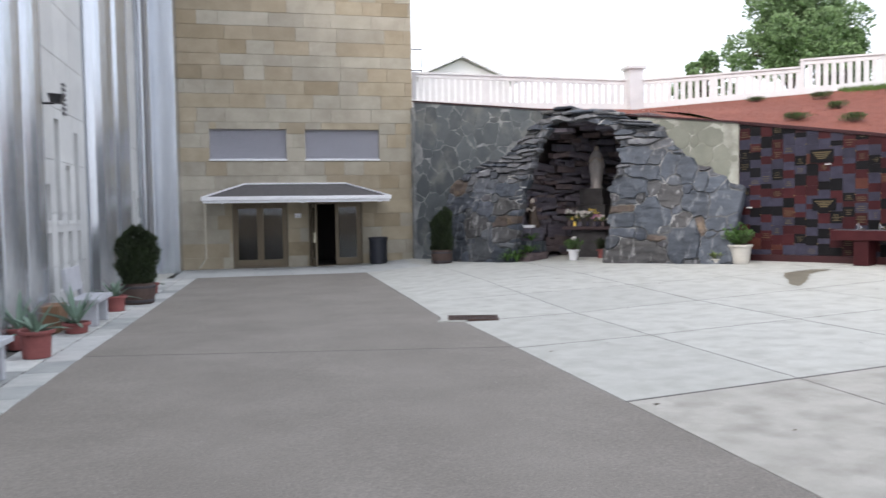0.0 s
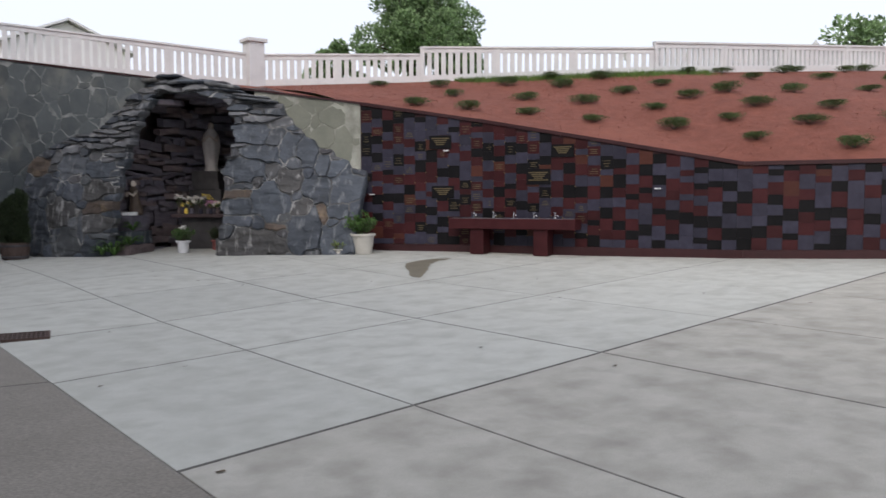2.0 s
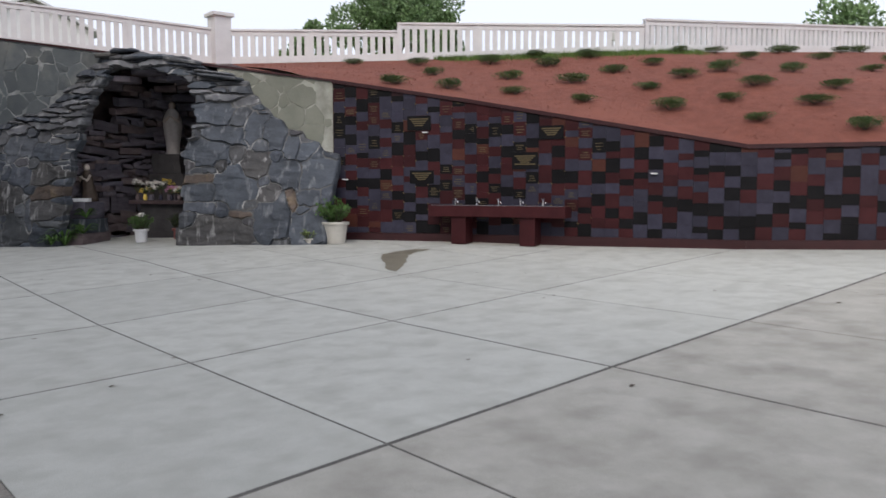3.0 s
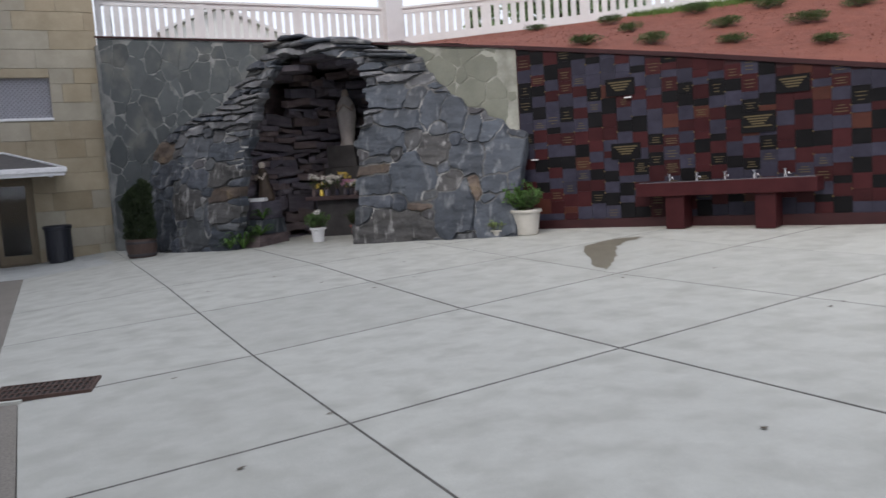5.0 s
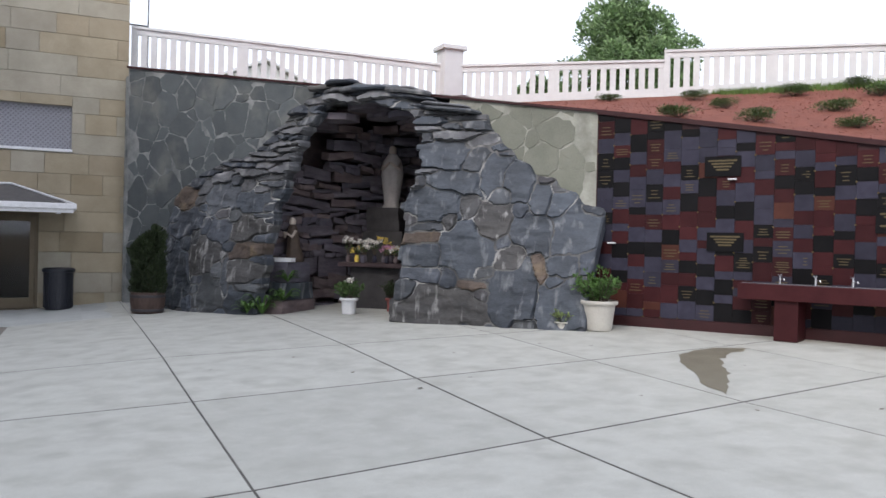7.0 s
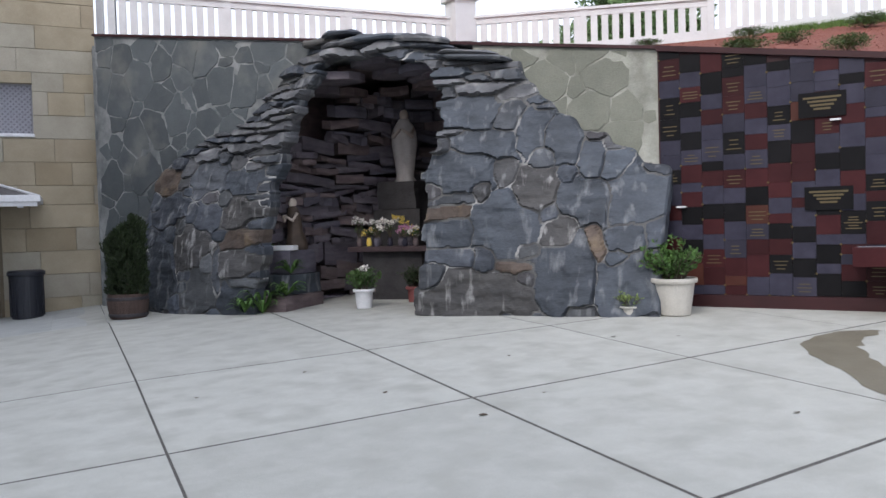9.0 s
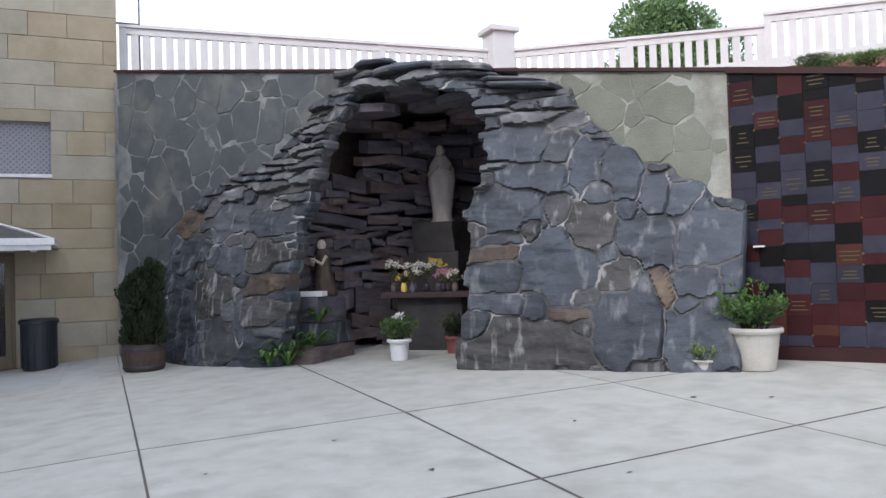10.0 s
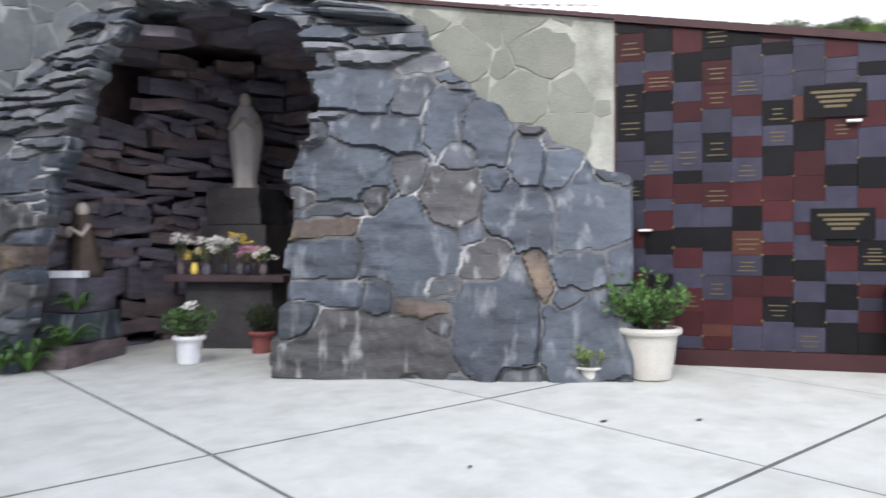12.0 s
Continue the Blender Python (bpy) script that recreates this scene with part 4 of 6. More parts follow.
WS = GS + 0.010 * waves(GS, GH, 2, 6, 14, 1) + 0.004 * waves(GS, GH, 14, 40, 14, 2)
WH = GH + 0.009 * waves(GS, GH, 2, 6, 14, 3) + 0.004 * waves(GS, GH, 14, 40, 14, 4)
best = np.full(GS.shape, 1e9)
second = np.full(GS.shape, 1e9)
owner = np.full(GS.shape, -1)
rk = random.Random(5)
LEAN = [rk.uniform(-0.45, 0.45) if q[2] < 1.6 * q[3] else rk.uniform(-0.10, 0.10) for q in ROCKS]
for k, (s, h_, a, b) in enumerate(ROCKS):
    ds, dh = WS - s, WH - h_
    c, sn_ = math.cos(LEAN[k]), math.sin(LEAN[k])
    ua, ub = (ds * c + dh * sn_) / a, (dh * c - ds * sn_) / b
    d = (np.abs(ua) ** 6 + np.abs(ub) ** 6) ** (1 / 6)
    for _ in range(2):
        turn_ = rk.uniform(0.35, 1.2) + rk.choice((0, 1.571, 3.1416, 4.712))
        d = np.maximum(d, (ua * math.cos(turn_) + ub * math.sin(turn_)) / rk.uniform(0.92, 1.15))
    near = d < best
    second = np.where(near, best, np.minimum(second, d))
    owner = np.where(near, k, owner)
    best = np.where(near, d, best)
SMALL = np.array([min(q[2], q[3]) for q in ROCKS])[owner]
EDGE = (second - best) * 0.55 * np.maximum(SMALL, 0.10)
SIL = np.interp(gs, [p[0] for p in SIL_P], [p[1] for p in SIL_P])[:, None] + 0 * GH
STEP = [rk.uniform(-0.10, 0.10) for _ in range(60)]
LAYER = [int(h_ / (0.33 if h_ < 2 else 0.16) + (10 if h_ >= 2 else 0)) for h_ in gh]
INSIDE = (GH < SIL + 0.03 * waves(GS, GH, 6, 16, 8, 6)) & np.array([[not in_mouth(s + STEP[n_], h_ + 0.04 * math.sin(7 * s), 0.0) for h_, n_ in zip(gh, LAYER)] for s in gs])
MO = np.array([[mound(s, h_) for h_ in gh] for s in gs])
PROUD = np.array([rk.uniform(0.02, 0.17) if q[3] < 0.13 and q[1] > 2.7 else rk.uniform(0.014, 0.045) for q in ROCKS])[owner]
TS = np.array([rk.uniform(-0.07, 0.07) for q in ROCKS])[owner]
TH = np.array([rk.uniform(-0.10, 0.05) if q[3] > 0.13 else rk.uniform(-0.35, 0.15) for q in ROCKS])[owner]
CS_ = np.array([q[0] for q in ROCKS])[owner]
CH_ = np.array([q[1] for q in ROCKS])[owner]
ROUGH = 0.010 * waves(GS, GH, 5, 16, 16, 7, 2.0) + 0.0025 * waves(GS, GH, 25, 60, 20, 8, 1.6) + 0.012 * np.sign(waves(GS, GH, 3, 8, 10, 9, 1.5)) * np.clip(np.abs(waves(GS, GH, 3, 8, 10, 9, 1.5)) * 3, 0, 1)
RISE = np.clip(EDGE / 0.012, 0.35, 1)
FACE = MO + (PROUD + TS * (GS - CS_) + TH * (GH - CH_) + ROUGH) * RISE - 0.05 * (1 - RISE)
# outlines of the stones, smoothed
CELL = np.where(INSIDE[:-1, :-1] & INSIDE[1:, 1:], owner[:-1, :-1], -1)
PADDED = np.pad(CELL, 1, constant_values=-1)
UPR = (PADDED[:-1, 1:-1] != PADDED[1:, 1:-1]).astype(float)
LEV = (PADDED[1:-1, :-1] != PADDED[1:-1, 1:]).astype(float)
XS, XH = GS.copy(), GH.copy()
for _ in range(3):
    num_s, num_h, den = np.zeros_like(GS), np.zeros_like(GS), np.zeros_like(GS)
    for arr, num in ((XS, num_s), (XH, num_h)):
        num[:, :-1] += UPR * arr[:, 1:]
        num[:, 1:] += UPR * arr[:, :-1]
        num[:-1, :] += LEV * arr[1:, :]
        num[1:, :] += LEV * arr[:-1, :]
    den[:, :-1] += UPR
    den[:, 1:] += UPR
    den[:-1, :] += LEV
    den[1:, :] += LEV
    on = den > 0
    XS = np.where(on, 0.4 * XS + 0.6 * num_s / np.maximum(den, 1), XS)
    XH = np.where(on, 0.4 * XH + 0.6 * num_h / np.maximum(den, 1), XH)
THIN = np.array([q[3] < 0.13 and q[1] > 2.7 for q in ROCKS])[owner]
BED = MO - 0.001 + 0.004 * waves(GS, GH, 2, 7, 16, 12) + 0.003 * waves(GS, GH, 8, 30, 16, 13)
FACE = np.where(on, MO - np.where(THIN, 0.03, 0.012), np.maximum(FACE, BED + 0.008))
# the large stones that differ in colour
KIND = {0: SLATE_GREY, 5: SLATE_RUST, 7: SLATE_GREY, 10: SLATE_RUST, 11: SLATE_RUST}
KIND.update({k: SLATE_BLUE for k in (1, 2, 3, 4, 8, 12, 13, 14, 16, 17, 18, 19, 20, 25, 29, 36)})
KIND.update({15: SLATE_GREY, 26: SLATE_GREY, 30: SLATE_GREY, 31: SLATE_GREY, 27: SLATE_RUST, 34: SLATE_RUST})
KIND.update({k: SLATE_PALE for k, q in enumerate(ROCKS) if k > 40 and q[1] > 2.6 and k % 2})
for k in range(len(ROCKS)):
    cell = (owner[:-1, :-1] == k) & INSIDE[:-1, :-1] & INSIDE[1:, 1:]
    ii, jj = np.nonzero(cell)
    if len(ii) < 6:
        continue
    ids, v, f = {}, [], []

    def vid(i, j, back=False):
        key = (i, j, back)
        if key not in ids:
            ids[key] = len(v)
            v.append(gw(float(XS[i, j]), float(MO[i, j] - 0.26 if back else FACE[i, j]), float(XH[i, j])))
        return ids[key]

    for i, j in zip(ii.tolist(), jj.tolist()):
        f.append((vid(i, j), vid(i + 1, j), vid(i + 1, j + 1), vid(i, j + 1)))
        for di, dj, p, q in ((-1, 0, (i, j + 1), (i, j)), (1, 0, (i + 1, j), (i + 1, j + 1)), (0, -1, (i, j), (i + 1, j)), (0, 1, (i + 1, j + 1), (i, j + 1))):
            a, b = i + di, j + dj
            if not (0 <= a < cell.shape[0] and 0 <= b < cell.shape[1] and cell[a, b]):
                f.append((vid(*q), vid(*p), vid(*p, True), vid(*q, True)))
    mesh_ob("rock", v, f, KIND.get(k, SLATE), grotto)
# mortar between the stones
v, f, ids = [], [], {}
ST = 2
for i in range(0, len(gs) - ST, ST):
    for j in range(0, len(gh) - ST, ST):
        if INSIDE[i, j] and INSIDE[i + ST, j + ST] and INSIDE[i + ST, j] and INSIDE[i, j + ST]:
            q = []
            for p in ((i, j), (i + ST, j), (i + ST, j + ST), (i, j + ST)):
                if p not in ids:
                    ids[p] = len(v)
                    v.append(gw(float(GS[p]), float(BED[p]), float(GH[p])))
                q.append(ids[p])
            f.append(tuple(q))
mesh_ob("mortar_bed", v, f, MORTAR, grotto)
rr = random.Random(9)

# overhanging slabs along the crown
for k in range(11):
    s = 5.6 + 3.3 * (k + rr.random()) / 11
    top = silhouette(s)
    h = top - rr.uniform(-0.02, 0.16)
    ln, th, dp_ = rr.uniform(0.6, 1.4), rr.uniform(0.05, 0.09), rr.uniform(0.5, 0.8)
    bm = bmesh.new()
    n = 11
    ringa = []
    for i in range(n):
        a = math.tau * i / n + rr.uniform(-.2, .2)
        ringa.append((ln / 2 * math.copysign(abs(math.cos(a)) ** .7, math.cos(a)) * rr.uniform(.8, 1.1), dp_ / 2 * math.sin(a) * rr.uniform(.8, 1.1)))
    o = 0.08 - dp_ * 0.1 + rr.uniform(0, 0.16)
    tl = -0.12 if s > 7.4 else rr.uniform(-.04, .06)
    up_ = [bm.verts.new(gw(s + a * .93, o + b * .93, h + th / 2 + tl * a + rr.uniform(-.012, .012))) for a, b in ringa]
    mid_ = [bm.verts.new(gw(s + a, o + b, h + tl * a + rr.uniform(-.01, .01))) for a, b in ringa]
    dn_ = [bm.verts.new(gw(s + a * .93, o + b * .93, h - th / 2 + tl * a)) for a, b in ringa]
    for A, B in ((up_, mid_), (mid_, dn_)):
        for i in range(n):
            bm.faces.new((A[i], B[i], B[(i + 1) % n], A[(i + 1) % n]))
    bm.faces.new(up_)
    bm.faces.new(dn_[::-1])
    part("rock", bm, SLATE_PALE if k % 2 else SLATE, grotto)

# cave lining of layered slabs round the niche
CS, CO, CA, CB = 6.55, -0.45, 1.98, 2.6


def cave_scale(h):
    return max(0.1, 1 - max(0.0, (h - 2.3) / 2.6) ** 2.0)


rc = random.Random(17)
h = -0.05
while h < 4.2:
    th = rc.choice((0.16, 0.22, 0.3, 0.4)) if h < 1.6 else rc.choice((0.09, 0.12, 0.16, 0.22))
    a = radians(-34 + rc.uniform(0, 5))
    while a < radians(158):
        if (h > 3.1 and (a < radians(8) or a > radians(140))) or h + th > silhouette(CS - CA * math.cos(a)) - 0.05:
            a += 0.1
            continue
        sc = cave_scale(h)
        ca, cb = CA * (0.4 + 0.6 * sc), CB * (0.55 + 0.45 * sc)
        w = rc.uniform(0.35, 1.0) / max(ca, cb)
        lean = rc.uniform(-0.01, 0.11)
        skew = rc.uniform(-0.045, 0.045)
        up_by, th_ = rc.uniform(-0.04, 0.04), th * rc.uniform(0.75, 1.25)
        pts = []
        for k in range(4):
            t = a + w * (k / 3)
            inn = 1 - (lean + rc.uniform(-.05, .05)) / ca
            cs_, sn2 = math.cos(t), math.sin(t)
            if 0 < t < math.pi / 2:
                cs_, sn2 = 0.5 * cs_ + 0.5 * (1 - t * 2 / math.pi), 0.5 * sn2 + 0.5 * t * 2 / math.pi
            vault = 0.35 * min(1, max(0, (h - 1.2) / 2.3)) * max(0, math.cos(t)) * min(1, max(0, 1 + t / 0.6))
            si, oi_ = CS - ca * cs_ * inn + vault, CO - cb * sn2 * inn
            su, ou = CS - ca * cs_ * 1.2 - 0.1, CO - cb * sn2 * 1.2
            su = max(su, si - 0.25)
            pts.append(((si, min(oi_, mound(si, h) - 0.06 if h + th < silhouette(si) - 0.1 else -0.1)), (su, min(ou, mound(su, h) - 0.12 if h + th < silhouette(su) - 0.1 else -0.14))))
        v = []
        g_ = 0.005
        for k, (i_, o_) in enumerate(pts):
            dz = skew * (k - 1.5) + up_by + rc.uniform(-.012, .012)
            mid_ = (i_[0] * 0.96 + o_[0] * 0.04, i_[1] * 0.96 + o_[1] * 0.04)
            v += [gw(*mid_, h + g_ + dz), gw(*i_, h + th_ * rc.uniform(.3, .6) + dz), gw(*mid_, h + th_ - g_ + dz), gw(*o_, h + th_ - g_), gw(*o_, h + g_)]
        f = []
        for k in range(3):
            b = 5 * k
            for q0, q1 in ((0, 1), (1, 2), (2, 3), (3, 4), (4, 0)):
                f.append((b + q0, b + 5 + q0, b + 5 + q1, b + q1))
        f += [(0, 1, 2, 3, 4), (19, 18, 17, 16, 15)]
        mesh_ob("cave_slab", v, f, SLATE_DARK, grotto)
        a += w + 0.008
    h += th


def gw_box(bm, s0, o0, h0, s1, o1, h1):
    g_ = bmesh.ops.create_cube(bm, size=1)
    for v_ in g_["verts"]:
        v_.co = gw((s0 + s1) / 2 + v_.co.x * (s1 - s0), (o0 + o1) / 2 + v_.co.y * (o1 - o0), (h0 + h1) / 2 + v_.co.z * (h1 - h0))


bm = bmesh.new()
for a in ((4.0, -4.8, -0.3, 9.0, -4.4, 4.46), (3.9, -4.4, -0.3, 4.3, -0.46, 4.46), (8.7, -4.4, -0.3, 9.1, -0.46, 4.46), (4.0, -4.8, 4.47, 8.7, -0.46, 4.58), (8.42, -0.44, -0.3, 8.6, 0.3, 3.2), (4.45, -0.44, -0.3, 4.59, 0.25, 3.0)):
    gw_box(bm, *a)
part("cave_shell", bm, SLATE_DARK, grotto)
# corbelled slabs under the roof of the niche
for row in range(5):
    s = 4.9 + rc.uniform(0, 0.4)
    while s < 8.5:
        w = rc.uniform(0.5, 1.1)
        o, hh = 0.05 - row * 0.42 + rc.uniform(-0.1, 0.1), 4.32 - row * 0.05 + rc.uniform(-0.05, 0.05) - 0.16 * abs(s + w / 2 - 6.7)
        tl_ = rc.uniform(-0.05, 0.05)
        n = 9
        rim = [(s + w / 2 + w * 0.56 * math.cos(math.tau * i / n) * rc.uniform(.85, 1.1), o - 0.3 + 0.36 * math.sin(math.tau * i / n) * rc.uniform(.8, 1.15)) for i in range(n)]
        v = [gw(a_, b_, hh + tl_ * (a_ - s)) for a_, b_ in rim] + [gw(a_, b_, hh + 0.13) for a_, b_ in rim]
        f = [tuple(range(n))[::-1], tuple(range(n, 2 * n))] + [(i, (i + 1) % n, n + (i + 1) % n, n + i) for i in range(n)]
        if hh + 0.15 < min(silhouette(s), silhouette(s + w)) and hh > arch(s + w / 2) - 0.25:
            mesh_ob("cave_slab", v, f, SLATE_DARK, grotto)
        s += w + 0.02

# ---- granite memorial wall ----
wall_r = structure("wall_memorial", "retaining wall of red, blue-grey and black granite memorial tiles", "wall")
LENS_R = [(RED[i + 1] - RED[i]).length for i in range(4)]
RTOT = sum(LENS_R)
for i in range(4):
    p, q = RED[i], RED[i + 1]
    nrm = along_red(sum(LENS_R[:i]) + 0.1)[2]
    b2 = -nrm * 0.4
    base = [p, q, q + b2, p + b2]
    zt = [RED_TOP[i], RED_TOP[i + 1], RED_TOP[i + 1], RED_TOP[i]]
    v = [(c.x, c.y, -0.4) for c in base] + [(c.x, c.y, z_) for c, z_ in zip(base, zt)]
    mesh_ob("wall_core", v, [(0, 3, 2, 1), (4, 5, 6, 7), (0, 1, 5, 4), (1, 2, 6, 5), (2, 3, 7, 6), (3, 0, 4, 7)], MAROON, wall_r)
    # plinth and coping
    for (f0, f1, dz0, dz1, nm) in ((0.0, 0.0, -0.3, 0.17, "plinth"), (1, 1, -0.01, 0.07, "coping")):
        out = 0.06
        base = [p + nrm * out, q + nrm * out, q - nrm * 0.42, p - nrm * 0.42]
        zb = [ground(p.x, p.y), ground(q.x, q.y), ground(q.x, q.y), ground(p.x, p.y)] if nm == "plinth" else zt
        v = [(c.x, c.y, z_ + dz0) for c, z_ in zip(base, zb)] + [(c.x, c.y, z_ + dz1) for c, z_ in zip(base, zb)]
        mesh_ob(nm, v, [(0, 3, 2, 1), (4, 5, 6, 7), (0, 1, 5, 4), (1, 2, 6, 5), (2, 3, 7, 6), (3, 0, 4, 7)], MAROON, wall_r)


def red_pt(u, out, z_):
    p, d, nrm, top = along_red(u)
    return Vector((p.x + nrm.x * out, p.y + nrm.y * out, z_))


def tile_ob(u0, u1, z0, z1, material, name="granite_tile", gap=0.0025, lift=0.022):
    t0, t1 = along_red(u0)[3] - 0.02, along_red(u1)[3] - 0.02
    za, zb = min(z1, t0), min(z1, t1)
    if za - z0 < 0.05 or zb - z0 < 0.05:
        return None
    c = 0.0015
    q = [(u0 + gap, z0 + gap), (u1 - gap, z0 + gap), (u1 - gap, zb - gap), (u0 + gap, za - gap)]
    k = [(q[0][0] + c, q[0][1] + c), (q[1][0] - c, q[1][1] + c), (q[2][0] - c, q[2][1] - c), (q[3][0] + c, q[3][1] - c)]
    v = [red_pt(u, lift, z_) for u, z_ in k] + [red_pt(u, lift - c, z_) for u, z_ in q] + [red_pt(u, 0.0, z_) for u, z_ in q]
    f = [(0, 1, 2, 3)]
    for i in range(4):
        j = (i + 1) % 4
        f += [(4 + i, 4 + j, j, i), (8 + i, 8 + j, 4 + j, 4 + i)]
    return mesh_ob(name, v, f, material, wall_r)


rt = random.Random(3)
TU = 0.29
NU = int((RTOT - 0.05) / TU)
NEAR = 6.2
LETTERS, REST, ROSETTES = [], {}, []
kinds = (GRANITE_RED, GRANITE_BLUE, GRANITE_BLACK, GRANITE_RUST)
PLAQUES = ((1.87, 2.43, 2.84, 3.16, 4), (1.93, 2.50, 1.64, 1.94, 4), (4.97, 5.51, 2.57, 2.86, 4), (4.36, 4.95, 1.95, 2.31, 5))
for iu in range(NU):
    u0, u1 = 0.03 + iu * TU, 0.03 + (iu + 1) * TU
    zb = ground(along_red(u0)[0].x, along_red(u0)[0].y) + 0.17
    last = None
    while zb < along_red(u0)[3]:
        ht = rt.choices((0.13, 0.21, 0.25, 0.30), (14, 34, 36, 16))[0]
        material = rt.choices(kinds, (35, 37, 25, 3))[0]
        if material is last:
            material = rt.choices(kinds, (35, 37, 25, 3))[0]
        last = material
        ob = tile_ob(u0, u1, zb, zb + ht, material, lift=0.022 + rt.uniform(0, 0.004), gap=0.0012)
        if ob is not None:
            if u0 > NEAR:
                REST.setdefault(material.name, []).append(ob)
            else:
                if rt.random() < 0.35:
                    ROSETTES.append((u0, zb))
                if ht > 0.2 and rt.random() < 0.3 and not any(u0 < p[1] and u1 > p[0] and zb < p[3] and zb + ht > p[2] for p in PLAQUES):
                    LETTERS.append((u0, u1, zb, zb + ht, ob))
        zb += ht
for name_, obs in REST.items():
    v, f = [], []
    for o_ in obs:
        k = len(v)
        v += [q_.co.copy() for q_ in o_.data.vertices]
        f += [tuple(k + i for i in p_.vertices) for p_ in o_.data.polygons]
        m_ = o_.data
        bpy.data.objects.remove(o_)
        bpy.data.meshes.remove(m_)
    tagged(mesh_ob("granite_tiles", v, f, MATS[name_], wall_r), kind="stuff")
for u0, u1, z0, z1, ob in LETTERS:
    v, f = [], []
    nl = 3 if z1 - z0 < 0.3 else 5
    for k in range(nl):
        w = (u1 - u0) * rt.uniform(0.3, 0.75)
        m = (u0 + u1) / 2
        zz = z0 + (z1 - z0) * (0.22 + 0.6 * k / nl)
        b = len(v)
        v += [red_pt(m - w / 2, 0.0305, zz), red_pt(m + w / 2, 0.0305, zz), red_pt(m + w / 2, 0.0305, zz + 0.013), red_pt(m - w / 2, 0.0305, zz + 0.013)]
        f.append((b, b + 1, b + 2, b + 3))
    mesh_ob("lettering", v, f, GOLD, ob, "unreadable gilt lettering")

# ---- planted bank, fence ----
FENCE = [(5.45, 27.95, 5.60, 6.87, 6.87), (13.25, 25.95, 5.36, 6.42, 6.42), (17.67, 22.6, 5.50, 6.42, 6.66), (22.72, 16.97, 5.58, 6.38, 6.56), (39.3, 12.8, 6.72, 7.55, 7.55), (64.6, 8.5, 8.07, 9.15, 9.15)]


def fence_line(v):
    """A point along the fence's foot, v from 0 at the facade."""
    i = min(int(v), len(FENCE) - 2)
    f = v - i
    a, b = FENCE[i], FENCE[i + 1]
    return Vector((a[0] + (b[0] - a[0]) * f, a[1] + (b[1] - a[1]) * f, a[2] + (b[2] - a[2]) * f))


BANK = structure("planted_bank", "sloping bank covered with red bark mulch", "bank")


def bank_pt(a, b):
    """a along the walls' top (0 at the wall corner), b up to the fence."""
    u = a * RTOT
    p, d, nrm, top = along_red(min(u, RTOT - 0.01))
    lo_ = Vector((p.x - nrm.x * 0.3, p.y - nrm.y * 0.3, top - 0.02))
    hi_ = fence_line(1.0 + 3.0 * a ** 0.8)
    q = lo_.lerp(hi_, b)
    q.z += 0.10 * math.sin(math.pi * b) + 0.03 * math.sin(q.x * 1.3) * math.sin(q.y * 1.1) * min(1, 6 * b * (1 - b))
    return q


verts, faces = [], []
NA, NB = 60, 26
for i in range(NA + 1):
    for j in range(NB + 1):
        verts.append(bank_pt(i / NA, j / NB))
for i in range(NA):
    for j in range(NB):
        k = i * (NB + 1) + j
        faces.append((k, k + NB + 1, k + NB + 2, k + 1))
mesh_ob("mulch_slope", verts, faces, MULCH, BANK, smooth=True)
# mulch between flagstone wall and fence, and the rise behind the fence
v, f = [], []
for k in range(13):
    q = k / 12
    lo_ = gw(WALL_LEN * q, -0.42, wall_top(WALL_LEN * q) - 0.03)
    hi_ = fence_line(q * 0.9999)
    v += [lo_.lerp(hi_, j / 4) + Vector((0, 0, 0.05 * math.sin(math.pi * j / 4))) for j in range(5)]
for k in range(12):
    for j in range(4):
        b = 5 * k + j
        f.append((b, b + 5, b + 6, b + 1))
mesh_ob("mulch_shoulder", v, f, MULCH, BANK, smooth=True)
v = []
for k in range(26):
    p = fence_line(k * 0.2)
    v += [p + Vector((0.06, 0.06, -0.06)), p + Vector((3, 6, -0.2)), p + Vector((40, 80, -1.0)), p + Vector((300, 600, -8.0))]
f = []
for k in range(25):
    for j in range(3):
        b = 4 * k + j
        f.append((b, b + 4, b + 5, b + 1))
mesh_ob("rear_lawn", v, f, GRASS, BANK)


